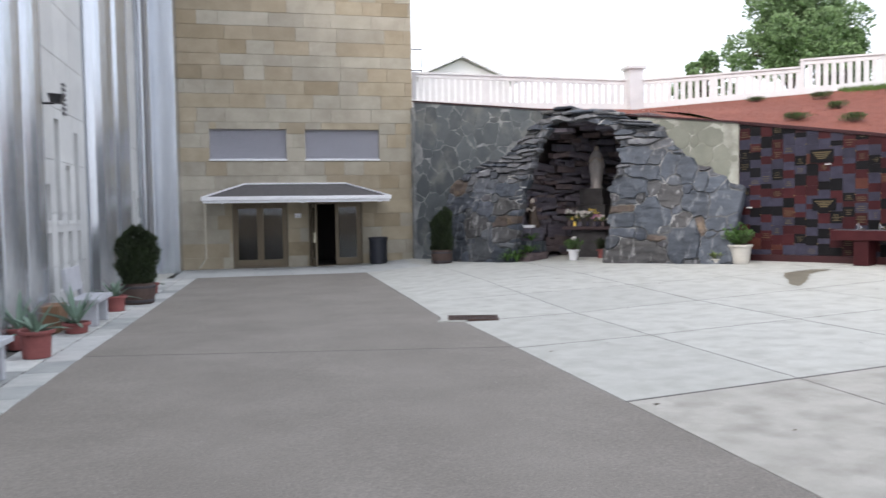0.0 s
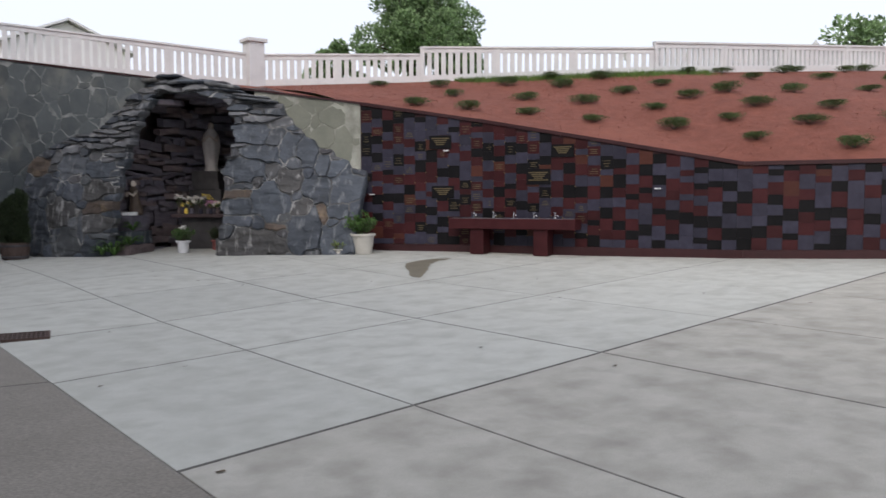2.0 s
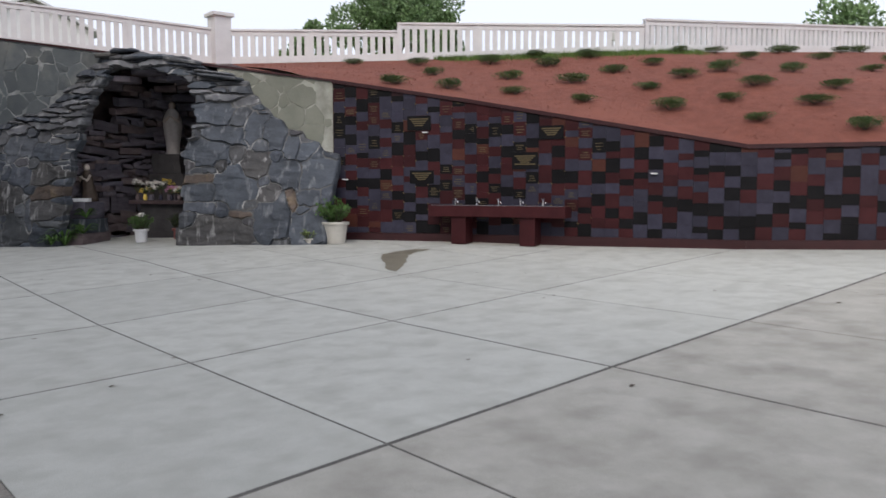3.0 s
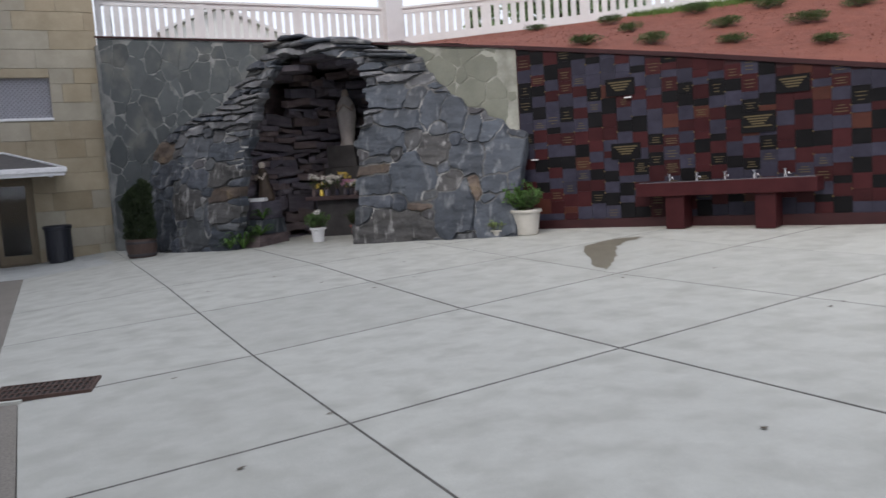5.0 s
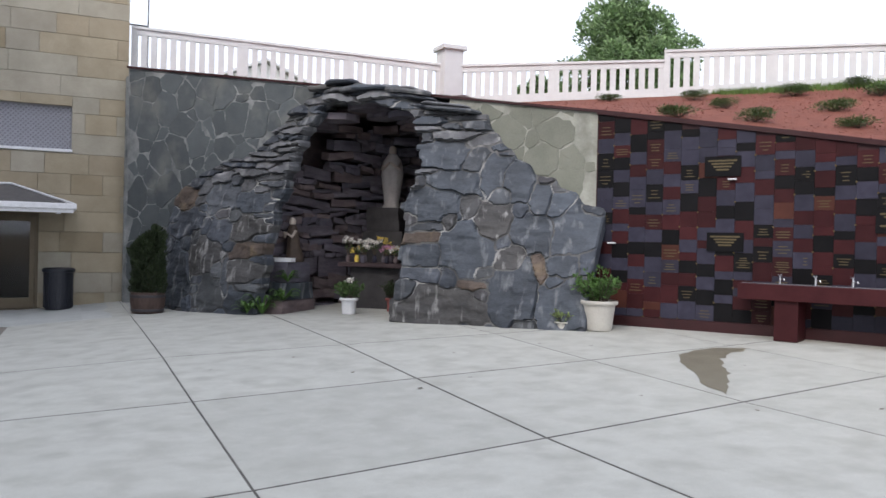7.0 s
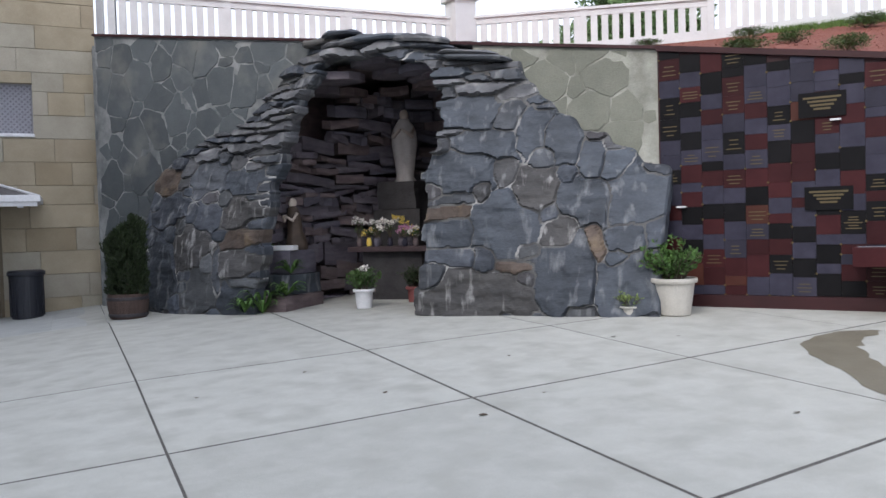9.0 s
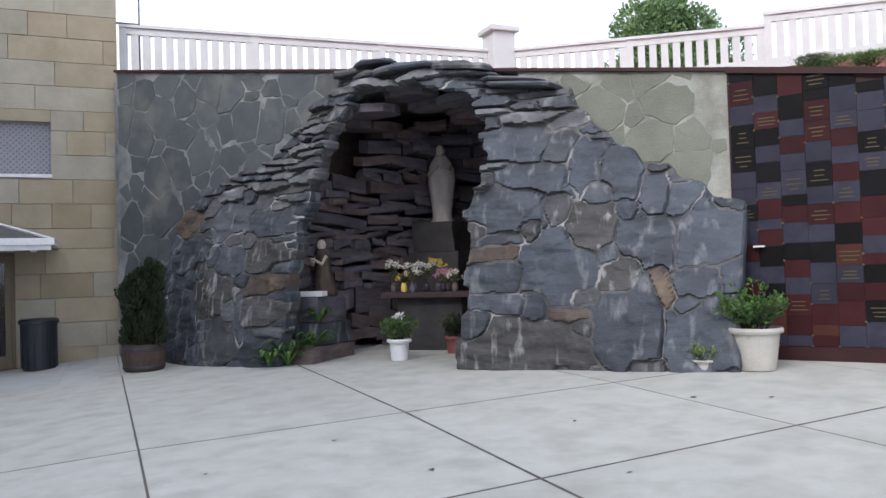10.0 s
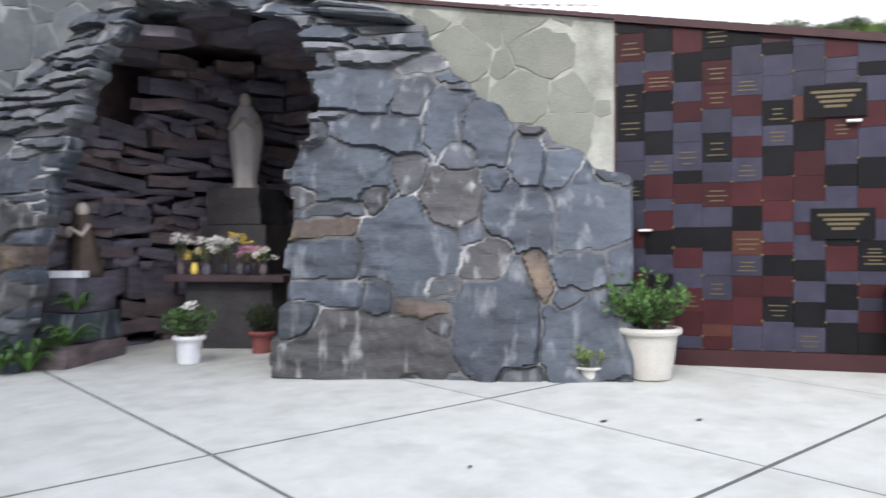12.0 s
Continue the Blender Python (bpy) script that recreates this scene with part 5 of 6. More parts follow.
def fence_panel(a, b, top_a, top_b, seed):
    """A white concrete panel with upright slots, from foot a to foot b."""
    ln = math.hypot(b.x - a.x, b.y - a.y)
    fobj = thing("balustrade", (a.x, a.y, a.z), "white concrete balustrade with upright slots", "balustrade", "white fence along the bank", math.degrees(math.atan2(b.y - a.y, b.x - a.x)))
    rise, ha, hb = b.z - a.z, top_a - a.z, top_b - b.z
    tz = lambda x: rise * x / ln + ha + (hb - ha) * x / ln
    bz = lambda x: rise * x / ln

    def bar(name, x0, x1, z0, z1, y0, y1):
        vs = [(x0, y0, z0(x0)), (x1, y0, z0(x1)), (x1, y1, z0(x1)), (x0, y1, z0(x0)), (x0, y0, z1(x0)), (x1, y0, z1(x1)), (x1, y1, z1(x1)), (x0, y1, z1(x0))]
        return mesh_ob(name, vs, [(0, 3, 2, 1), (4, 5, 6, 7), (0, 1, 5, 4), (1, 2, 6, 5), (2, 3, 7, 6), (3, 0, 4, 7)], WHITE, fobj)

    bar("top_rail", 0, ln, lambda x: tz(x) - 0.06, tz, -0.09, 0.09)
    bar("upper_band", 0, ln, lambda x: tz(x) - 0.20, lambda x: tz(x) - 0.06, -0.05, 0.05)
    bar("lower_band", 0, ln, lambda x: bz(x) - 0.3, lambda x: bz(x) + 0.20, -0.05, 0.05)
    bar("post", 0, 0.14, lambda x: bz(x) - 0.1, lambda x: tz(x) - 0.05, -0.07, 0.07)
    x = 0.14
    n_ = max(1, round((ln - 0.14) / 0.235))
    st = (ln - 0.14) / n_
    for k in range(n_):
        x0 = 0.14 + k * st + st * 0.38
        bar("baluster", x0, x0 + st * 0.62, lambda q_: bz(q_) + 0.20, lambda q_: tz(q_) - 0.20, -0.04, 0.04)


for i, n_ in ((0, 3), (1, 2), (2, 3), (3, 6), (4, 6)):
    a, b = FENCE[i], FENCE[i + 1]
    for k in range(n_):
        fa, fb = k / n_, (k + 1) / n_
        pa = Vector([a[j] + (b[j] - a[j]) * fa for j in range(3)])
        pb = Vector([a[j] + (b[j] - a[j]) * fb for j in range(3)])
        fence_panel(pa, pb, a[4] + (b[3] - a[4]) * fa, a[4] + (b[3] - a[4]) * fb, i * 10 + k)
pier = thing("fence_pier", (13.25, 25.95, 5.2), "square white concrete fence pier with a flat cap", "pier")
part("shaft", boxed(-0.27, -0.27, 0, 0.27, 0.27, 1.58, bevel=0.01), WHITE, pier)
part("cap", boxed(-0.35, -0.35, 1.582, 0.35, 0.35, 1.70, bevel=0.02), WHITE, pier)

# ---- plants ----
def blob_points(rnd, n, rx, ry, rz, cz, lobes=5, hollow=0.55):
    """Points with outward directions through an uneven crown made of lobes."""
    L = []
    for _ in range(lobes):
        a, e = rnd.uniform(0, 6.28), rnd.uniform(-0.5, 1.0)
        L.append((Vector((math.cos(a) * rx * .45, math.sin(a) * ry * .45, e * rz * .45)), rnd.uniform(0.5, 0.75)))
    L.append((Vector((0, 0, 0)), 0.8))
    out = []
    for _ in range(n):
        c, k = rnd.choice(L)
        d = Vector((rnd.gauss(0, 1), rnd.gauss(0, 1), rnd.gauss(0, 1))).normalized()
        r_ = k * rnd.uniform(hollow, 1.0)
        p = c + Vector((d.x * rx * r_, d.y * ry * r_, d.z * rz * r_))
        out.append((p + Vector((0, 0, cz)), d))
    return out


def foliage(name, pts, size, seed, material, parent, label="", **k):
    v, f = leaves(pts, size, seed, **k)
    return mesh_ob(name, v, f, material, parent, label)


def conifer_tub(at, height, width, seed, label):
    """A clipped conifer in a half barrel."""
    t = thing("tub_plant", at, label, "potted shrub", "conifers in tubs")
    rnd = random.Random(seed)
    part("tub", lathe(((0.29, 0.0), (0.31, 0.02), (0.345, 0.2), (0.35, 0.30), (0.335, 0.44), (0.30, 0.44), (0.30, 0.38)), 28), BARREL, t, "dark wooden half barrel", smooth=False)
    for z_, r_ in ((0.07, 0.327), (0.36, 0.352)):
        part("hoop", lathe(((r_, z_ - 0.028), (r_ + 0.006, z_ - 0.02), (r_ + 0.006, z_ + 0.02), (r_, z_ + 0.028)), 28), IRON, t)
    part("soil", lathe(((0.295, 0.36), (0.295, 0.395)), 24), SOIL, t)
    tb = bmesh.new()
    tube(tb, ((0, 0, 0.36), (0.01, 0, 0.7), (0, 0.01, 0.36 + height * .7)), (0.035, 0.03, 0.015), 7)
    part("trunk", tb, BARK, t)
    pts = []
    for _ in range(8000):
        f_ = rnd.random() ** 0.9
        a = rnd.uniform(0, 6.28)
        prof = (0.92 + 0.12 * math.sin(math.pi * f_)) * (1 if f_ < 0.86 else max(0.1, 1 - ((f_ - 0.86) / 0.15) ** 2.6 * 0.9))
        rr_ = width / 2 * prof * (0.80 + 0.15 * math.sin(2 * a + 4 * f_ + seed) + 0.13 * math.sin(5 * a - 11 * f_) + 0.07 * math.sin(11 * a + 17 * f_)) * rnd.uniform(0.72, 1.0)
        pts.append(((rr_ * math.cos(a), rr_ * math.sin(a), 0.40 + f_ * height * (0.93 + 0.11 * math.sin(a + 0.6 * seed) + 0.05 * math.sin(5 * a))), (math.cos(a) * .7, math.sin(a) * .7, 0.8)))
    foliage("foliage", pts, 0.036, seed, LEAFDARK, t, "dense dark green needles", long=2.2, up=0.6)
    return t


conifer_tub((5.62, 24.25, ground(5.62)), 1.32, 0.80, 3, "dark green conifer in a wooden half barrel beside the grotto")
conifer_tub((-2.66, 16.75, ground(-2.65, 16.7)), 1.15, 0.80, 5, "bushy dark conifer in a wooden half barrel by the wall")


def leafy_stems(t, n, spread, height, z0, size, seed, material, r0=0.05, per=26):
    rnd = random.Random(seed)
    sb = bmesh.new()
    pts = []
    for k in range(n):
        a, rr_ = rnd.uniform(0, 6.28), rnd.uniform(0.15, 1.0)
        b0 = Vector((math.cos(a) * r0 * rr_, math.sin(a) * r0 * rr_, z0))
        tip = Vector((math.cos(a) * spread * rr_, math.sin(a) * spread * rr_, z0 + height * rnd.uniform(0.6, 1.0) * (1.1 - 0.4 * rr_)))
        mid_ = b0.lerp(tip, 0.5) + Vector((0, 0, 0.05))
        tube(sb, (b0, mid_, tip), (0.008, 0.006, 0.003), 4)
        for j in range(per):
            f_ = rnd.uniform(0.2, 1.0)
            p = b0.lerp(mid_, f_ * 2) if f_ < 0.5 else mid_.lerp(tip, f_ * 2 - 1)
            d = Vector((rnd.uniform(-1, 1), rnd.uniform(-1, 1), rnd.uniform(-.2, 1)))
            pts.append((p + d * 0.02, d))
    part("stem", sb, BARK, t)
    foliage("foliage", pts, size, seed, material, t, long=1.5)


def pot_profile(rt_, rb_, h_, lip=0.05):
    return ((rb_, 0), (rb_ + .01, 0.01), (rt_ - 0.035, h_ - lip - .005), (rt_, h_ - lip), (rt_ + .008, h_ - lip * .5), (rt_, h_), (rt_ - 0.035, h_), (rt_ - 0.05, h_ - 0.06), (rt_ - 0.055, h_ - 0.07))


pt = thing("potted_plant", (11.98, 17.36, ground(11.98, 17.4)), "bright green leafy shrub in a large cream pot", "potted plant")
part("pot", lathe(pot_profile(0.30, 0.20, 0.49, 0.06), 32), POTWHITE, pt, "large cream flowerpot with a rolled rim", smooth=False)
part("soil", lathe(((0.24, 0.40), (0.25, 0.43)), 20), SOIL, pt)
leafy_stems(pt, 50, 0.48, 0.60, 0.42, 0.043, 7, LEAF, r0=0.12, per=30)
sp_ = thing("potted_plant", (11.5, 17.70, ground(11.5, 17.7)), "small green plant in a white bowl against the rocks", "potted plant")
part("pot", lathe(pot_profile(0.13, 0.09, 0.13, 0.025), 24), POTWHITE, sp_, "small white bowl")
part("soil", lathe(((0.085, 0.06), (0.09, 0.08)), 16), SOIL, sp_)
leafy_stems(sp_, 22, 0.26, 0.26, 0.07, 0.030, 9, leaf_mat("leaf_pale", (0.13, 0.19, 0.06), (0.22, 0.28, 0.10)), r0=0.06, per=16)
bk = thing("potted_plant", (9.16, 21.74, ground(9.16)), "dark leafy plant with a white bloom in a white pot", "potted plant")
part("pot", lathe(pot_profile(0.185, 0.12, 0.33, 0.05), 28), WHITEPAINT, bk, "white plastic flowerpot")
part("soil", lathe(((0.13, 0.24), (0.14, 0.27)), 20), SOIL, bk)
leafy_stems(bk, 26, 0.32, 0.42, 0.28, 0.042, 12, LEAFSHRUB, r0=0.1, per=26)
foliage("bloom", blob_points(random.Random(3), 60, 0.09, 0.09, 0.05, 0.66), 0.03, 4, PETALW, bk, "white petals")
ob = thing("potted_plant", tuple(gw(7.15, -0.5, ground(9.8))), "dark plant in a terracotta pot under the altar", "potted plant")
part("pot", lathe(pot_profile(0.16, 0.11, 0.28, 0.05), 24), TERRACOTTA, ob)
leafy_stems(ob, 20, 0.28, 0.4, 0.22, 0.04, 15, LEAFDARK, r0=0.08, per=22)


def fern(at, spread, height, seed, n=30, material=LEAF, label="green trailing plant growing between the rocks"):
    t = thing("rock_plant", at, label, "plant", "plants on the rocks")
    rnd = random.Random(seed)
    v, f = [], []
    for k in range(n):
        a = rnd.uniform(0, 6.28)
        ln = spread * rnd.uniform(0.5, 1.0)
        w = rnd.uniform(0.014, 0.026)
        up = height * rnd.uniform(0.4, 1.0)
        side = Vector((-math.sin(a), math.cos(a), 0)) * w
        prev = None
        for j in range(6):
            q_ = j / 5
            c = Vector((math.cos(a) * ln * q_, math.sin(a) * ln * q_, up * math.sin(q_ * 2.3)))
            ww = side * (0.35 + math.sin(q_ * math.pi * 0.95)) * (1 if j < 5 else 0.1)
            b = len(v)
            v += [c - ww, c + Vector((0, 0, -0.006)), c + ww]
            if j:
                f += [(b - 3, b - 2, b + 1, b), (b - 2, b - 1, b + 2, b + 1)]
    mesh_ob("leaves", v, f, material, t)
    return t


# ledge of stacked rocks with the kneeling figure inside the west jamb
for k, (s0, o0, h0, s1, o1, h1) in enumerate(((4.55, -0.3, -0.1, 5.35, 0.85, 0.42), (4.55, -0.35, 0.43, 5.25, 0.55, 0.78), (4.5, -0.35, 0.79, 5.15, 0.42, 1.20))):
    bm = bmesh.new()
    gw_box(bm, s0, o0, h0, s1, o1, h1)
    bmesh.ops.subdivide_edges(bm, edges=bm.edges, cuts=3, use_grid_fill=True)
    for v_ in bm.verts:
        d = noise.noise_vector(v_.co * 2.3)
        v_.co += Vector((d.x, d.y, d.z * 0.3)) * 0.07
    part("ledge_rock", bm, SLATE_DARK if k != 1 else SLATE, grotto)
fern(gw(5.0, 1.0, ground(7.7) + 0.0), 0.45, 0.42, 2, 46)
fern(gw(4.75, 1.15, ground(7.6)), 0.35, 0.3, 6, 30)
fern(gw(5.25, 0.66, 0.43), 0.42, 0.25, 3, 34)
fern(gw(5.2, 0.45, 0.80), 0.35, 0.25, 8, 26)
fern(gw(4.72, 0.44, 1.18), 0.22, 0.16, 9, 14)


FLESH = mat("pale_plaster", (0.50, 0.42, 0.36), (0.60, 0.52, 0.45), scale=6, rough=0.6, bump=0.05)


def figure(name, at, turn, profile, seed, material, label, head=0.07, arms=True, category="statue"):
    """A robed plaster figure as one plain mesh: draped body, head, joined hands."""
    bm = bmesh.new()
    seg = 28
    rings = []
    for r_, d_, z_, y_ in profile:
        ring_ = []
        for i in range(seg):
            a = i * math.tau / seg
            fold = 1 + 0.06 * math.sin(6 * a + 3 * z_) * (1 if z_ < profile[-3][2] else 0.2)
            ring_.append(bm.verts.new((r_ * math.cos(a) * fold, y_ + d_ * math.sin(a) * fold, z_)))
        rings.append(ring_)
    for a, b in zip(rings, rings[1:]):
        for i in range(seg):
            bm.faces.new((a[i], a[(i + 1) % seg], b[(i + 1) % seg], b[i]))
    bm.faces.new(rings[0][::-1])
    bm.faces.new(rings[-1])
    zt, yt = profile[-1][2], profile[-1][3]
    robe = len(bm.faces)
    g_ = bmesh.ops.create_uvsphere(bm, u_segments=16, v_segments=12, radius=head)
    for v_ in g_["verts"]:
        v_.co = Vector((v_.co.x * 0.88, v_.co.y + yt, v_.co.z * 1.15 + zt + head * 0.75))
    if arms:
        zc = zt - head * 2.6
        for sx in (-1, 1):
            tube(bm, ((sx * profile[-3][0] * 0.9, yt, zc + head), (sx * profile[-3][0] * 1.0, yt - head * 1.3, zc - head * 0.7), (sx * 0.012, yt - head * 2.4, zc + head * 0.5)), (head * .42, head * .42, head * .26), 8)
    bm.faces.ensure_lookup_table()
    for i in range(robe, len(bm.faces)):
        bm.faces[i].material_index = 1
    ob = part(name, bm, material, None, smooth=True)
    ob.data.materials.append(FLESH)
    ob.matrix_basis = pose(*at, 0, 0, turn)
    return tagged(ob, label, category)


# pedestal rocks wear the shade-darkened colour
niche = structure("niche_pedestal", "rock pedestal at the back of the niche, coloured dark for shade", "pedestal")
for k, (s0, o0, h0, s1, o1, h1) in enumerate(((5.55, -2.75, -0.1, 6.7, -1.65, 1.1), (5.6, -2.75, 1.11, 6.6, -1.75, 1.9), (5.68, -2.65, 1.91, 6.5, -1.8, 2.44))):
    bm = bmesh.new()
    gw_box(bm, s0, o0, h0, s1, o1, h1)
    bmesh.ops.subdivide_edges(bm, edges=bm.edges, cuts=3, use_grid_fill=True)
    for v_ in bm.verts:
        d = noise.noise_vector(v_.co * 2.1)
        v_.co += Vector((d.x, d.y, d.z * 0.25)) * 0.08
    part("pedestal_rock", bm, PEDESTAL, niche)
figure("statue", gw(6.09, -2.16, 2.44), -36, ((0.20, 0.17, 0.0, 0), (0.205, 0.17, 0.03, 0), (0.16, 0.14, 0.10, 0), (0.20, 0.15, 0.4, 0), (0.25, 0.16, 0.75, 0), (0.24, 0.15, 0.98, 0), (0.19, 0.13, 1.12, 0), (0.12, 0.10, 1.20, 0), (0.11, 0.10, 1.24, 0)), 1, STATUE,
       "pale veiled plaster statue standing in the dark niche", head=0.105)
figure("statue", gw(4.95, -0.02, 1.19), -70, ((0.16, 0.20, 0.0, 0.05), (0.16, 0.20, 0.12, 0.05), (0.12, 0.14, 0.35, 0.02), (0.13, 0.12, 0.55, 0.0), (0.14, 0.10, 0.68, -0.01), (0.10, 0.08, 0.76, -0.02), (0.05, 0.05, 0.80, -0.02)), 2, STATUEBROWN,
       "small kneeling plaster figure in a brown robe", head=0.08)
wb = thing("stone_block", tuple(gw(5.02, 0.36, 1.205)), "small white rectangular block on the rock ledge", "block", turn=-45)
part("block", boxed(-0.22, -0.09, 0, 0.22, 0.09, 0.085, bevel=0.01), WHITEPAINT, wb)

# altar table with flowers
al = thing("altar_table", tuple(gw(6.52, -1.0, ground(9.4))), "dark stone altar table inside the grotto", "table", turn=-51.9)
part("tabletop", boxed(-0.85, -0.35, 0.90, 0.85, 0.35, 0.99, bevel=0.012), ALTAR, al)
part("base", boxed(-0.62, -0.2, 0, 0.62, 0.26, 0.899, bevel=0.015), PEDESTAL, al, "recessed stone base, coloured dark for shade")
rfl = random.Random(44)
for k in range(9):
    s = 5.78 + k * 0.158 + rfl.uniform(-0.06, 0.06)
    o = -0.93 + rfl.uniform(-0.2, 0.2)
    c = (PETALW, PETALY, PETALW, PETALW, PETALW, PETALY, PETALY, PETALP, PETALW)[k]
    nm = {"petal_yellow": "yellow", "petal_white": "white", "petal_pink": "pink"}[c.name]
    t = thing("flower_vase", tuple(gw(s, o, ground(9.4) + 0.99)), "%s flowers in a small vase on the altar" % nm, "flowers", "flowers on the altar")
    part("vase", lathe(((0.04, 0), (0.055, 0.04), (0.05, 0.10), (0.035, 0.14), (0.045, 0.16), (0.035, 0.16)), 16), (SLATE_DARK, PETALY if k == 1 else GRANITE_BLUE, SLATE_DARK)[k % 3], t)
    hgt = 0.12 + 0.30 * rfl.random()
    leafy_stems(t, 9, 0.12, hgt, 0.14, 0.026, 60 + k, LEAFSHRUB, r0=0.02, per=7)
    rbl = random.Random(70 + k)
    for j in range(7):
        ang, rad = j * 2.4 + rbl.uniform(-0.4, 0.4), 0.05 + 0.085 * (j / 6) ** 0.5
        off = Vector((rad * math.cos(ang), rad * math.sin(ang), 0.16 + hgt * 0.85 + rbl.uniform(-0.06, 0.06)))
        pts = [(p + off, d) for p, d in blob_points(rbl, 26, 0.042, 0.042, 0.032, 0, lobes=2)]
        foliage("bloom", pts, 0.024, 80 + 10 * k + j, c, t, "%s petals" % nm)

# ---- granite trough with taps ----
tr = thing("trough", (14.25, 14.45, ground(14.25, 14.45)), "dark red granite water trough with five taps", "trough", turn=-64.5)
part("basin", boxed(-1.55, -0.26, 0.60, 1.55, 0.26, 0.84, bevel=0.012), GRANITE_RED, tr, "polished dark red granite slab")
part("rim", boxed(-1.5, -0.2, 0.841, 1.5, -0.12, 0.852), CHROME, tr, "thin metal strip")
for x in (-0.85, 0.72):
    part("leg", boxed(x - 0.17, -0.2, 0.0, x + 0.17, 0.2, 0.599, bevel=0.01), GRANITE_RED, tr)
for k in range(5):
    x = -1.0 + k * 0.5
    b = bmesh.new()
    tube(b, ((x, 0, 0.842), (x, 0, 0.94)), (0.022, 0.018), 8)
    tube(b, ((x, 0, 0.915), (x + 0.07, -0.05, 0.92), (x + 0.085, -0.06, 0.895)), (0.014, 0.013, 0.012), 8)
    tube(b, ((x - 0.03, 0, 0.985), (x, 0, 0.94), (x + 0.015, 0.0, 0.99)), (0.010, 0.014, 0.010), 6)
    part("tap", b, CHROME, tr, "small chrome tap")

# ---- shrubs on the bank ----
SHRUBS_LOW = [(0.113, 0.27), (0.22, 0.56), (0.176, 0.27), (0.314, 0.56), (0.27, 0.32), (0.384, 0.53), (0.34, 0.29), (0.453, 0.47), (0.428, 0.29), (0.528, 0.58), (0.591, 0.63), (0.503, 0.34), (0.566, 0.46), (0.478, 0.17), (0.648, 0.61), (0.566, 0.29), (0.629, 0.42), (0.541, 0.1), (0.711, 0.58), (0.642, 0.27), (0.698, 0.39), (0.792, 0.58), (0.642, 0.14), (0.717, 0.29)]
SHRUBS_HIGH = [(0.157, 0.88), (0.252, 0.83), (0.352, 0.86), (0.434, 0.96), (0.415, 0.8), (0.503, 0.92), (0.472, 0.68), (0.547, 0.78), (0.625, 0.96), (0.66, 0.97), (0.66, 0.83), (0.717, 0.95), (0.736, 0.98), (0.717, 0.78), (0.786, 0.95), (0.818, 0.98), (0.786, 0.74), (0.887, 0.96), (0.906, 0.98), (0.918, 0.83), (0.98, 0.97)]


def bank_shrub(seed, label):
    t = thing("shrub", (0, 0, 0), label, "shrub", "low shrubs on the bank")
    rnd = random.Random(seed)
    sb = bmesh.new()
    for k in range(7):
        a = k * 0.9 + rnd.random()
        tube(sb, ((0, 0, -0.03), (math.cos(a) * .14, math.sin(a) * .14, 0.1), (math.cos(a) * .30, math.sin(a) * .30, 0.16)), (0.012, 0.009, 0.004), 4)
    part("stem", sb, BARK, t)
    foliage("foliage", blob_points(rnd, 1900, 0.40, 0.40, 0.20, 0.17, lobes=9, hollow=0.4), 0.022, seed, LEAFSHRUB, t, "dense green leaves", long=1.9, up=0.5)
    return t


PROTO = [bank_shrub(91, "low spreading green shrub planted in red mulch"), bank_shrub(92, "low spreading green shrub planted in red mulch"), bank_shrub(93, "low spreading green shrub planted in red mulch")]
rsb = random.Random(6)
SIZES = []
for k, (a, b) in enumerate(SHRUBS_LOW + SHRUBS_HIGH):
    p = bank_pt(a, b)
    s = rsb.uniform(0.82, 1.12)
    m = pose(p.x, p.y, p.z + 0.015, 0, 0, rsb.uniform(0, 360))
    if k < 3:
        PROTO[k].matrix_basis = m
    c = PROTO[k] if k < 3 else copy_thing(PROTO[k % 3], m)
    SIZES.append((c, (s, s * rsb.uniform(0.85, 1.15), s * rsb.uniform(0.5, 0.72))))
for c, size_ in SIZES:
    c.scale = size_

# mulch chips, grass rim under the fence
rm_ = random.Random(14)
v, f = [], []
for _ in range(5000):
    a, b = rm_.random() ** 0.8 * 0.85, rm_.random()
    p = bank_pt(a, b)
    d = Vector((rm_.gauss(0, 1), rm_.gauss(0, 1), rm_.gauss(0, .35))).normalized() * rm_.uniform(0.010, 0.024)
    e = Vector((-d.y, d.x, rm_.uniform(-.02, .02))).normalized() * rm_.uniform(0.005, 0.010)
    k = len(v)
    p.z += 0.006
    v += [p - d - e, p + d - e, p + d + e, p - d + e]
    f.append((k, k + 1, k + 2, k + 3))
tagged(mesh_ob("mulch_chips", v, f, mat("mulch_chip", (0.15, 0.052, 0.037), (0.24, 0.09, 0.065), scale=9, rough=0.95, bump=0, vary=0.15), BANK), kind="stuff")
v, f = [], []
for _ in range(5000):
    a = 0.30 + 0.35 * rm_.random()
    p = bank_pt(a, 1 - abs(rm_.gauss(0, 0.035)))
    d = Vector((rm_.gauss(0, .04), rm_.gauss(0, .04), rm_.uniform(0.06, 0.16)))
    e = Vector((rm_.uniform(-1, 1), rm_.uniform(-1, 1), 0)).normalized() * 0.012
    k = len(v)
    v += [p - e, p + e, p + d]
    f.append((k, k + 1, k + 2))
tagged(mesh_ob("grass_tufts", v, f, GRASS, BANK), kind="stuff")

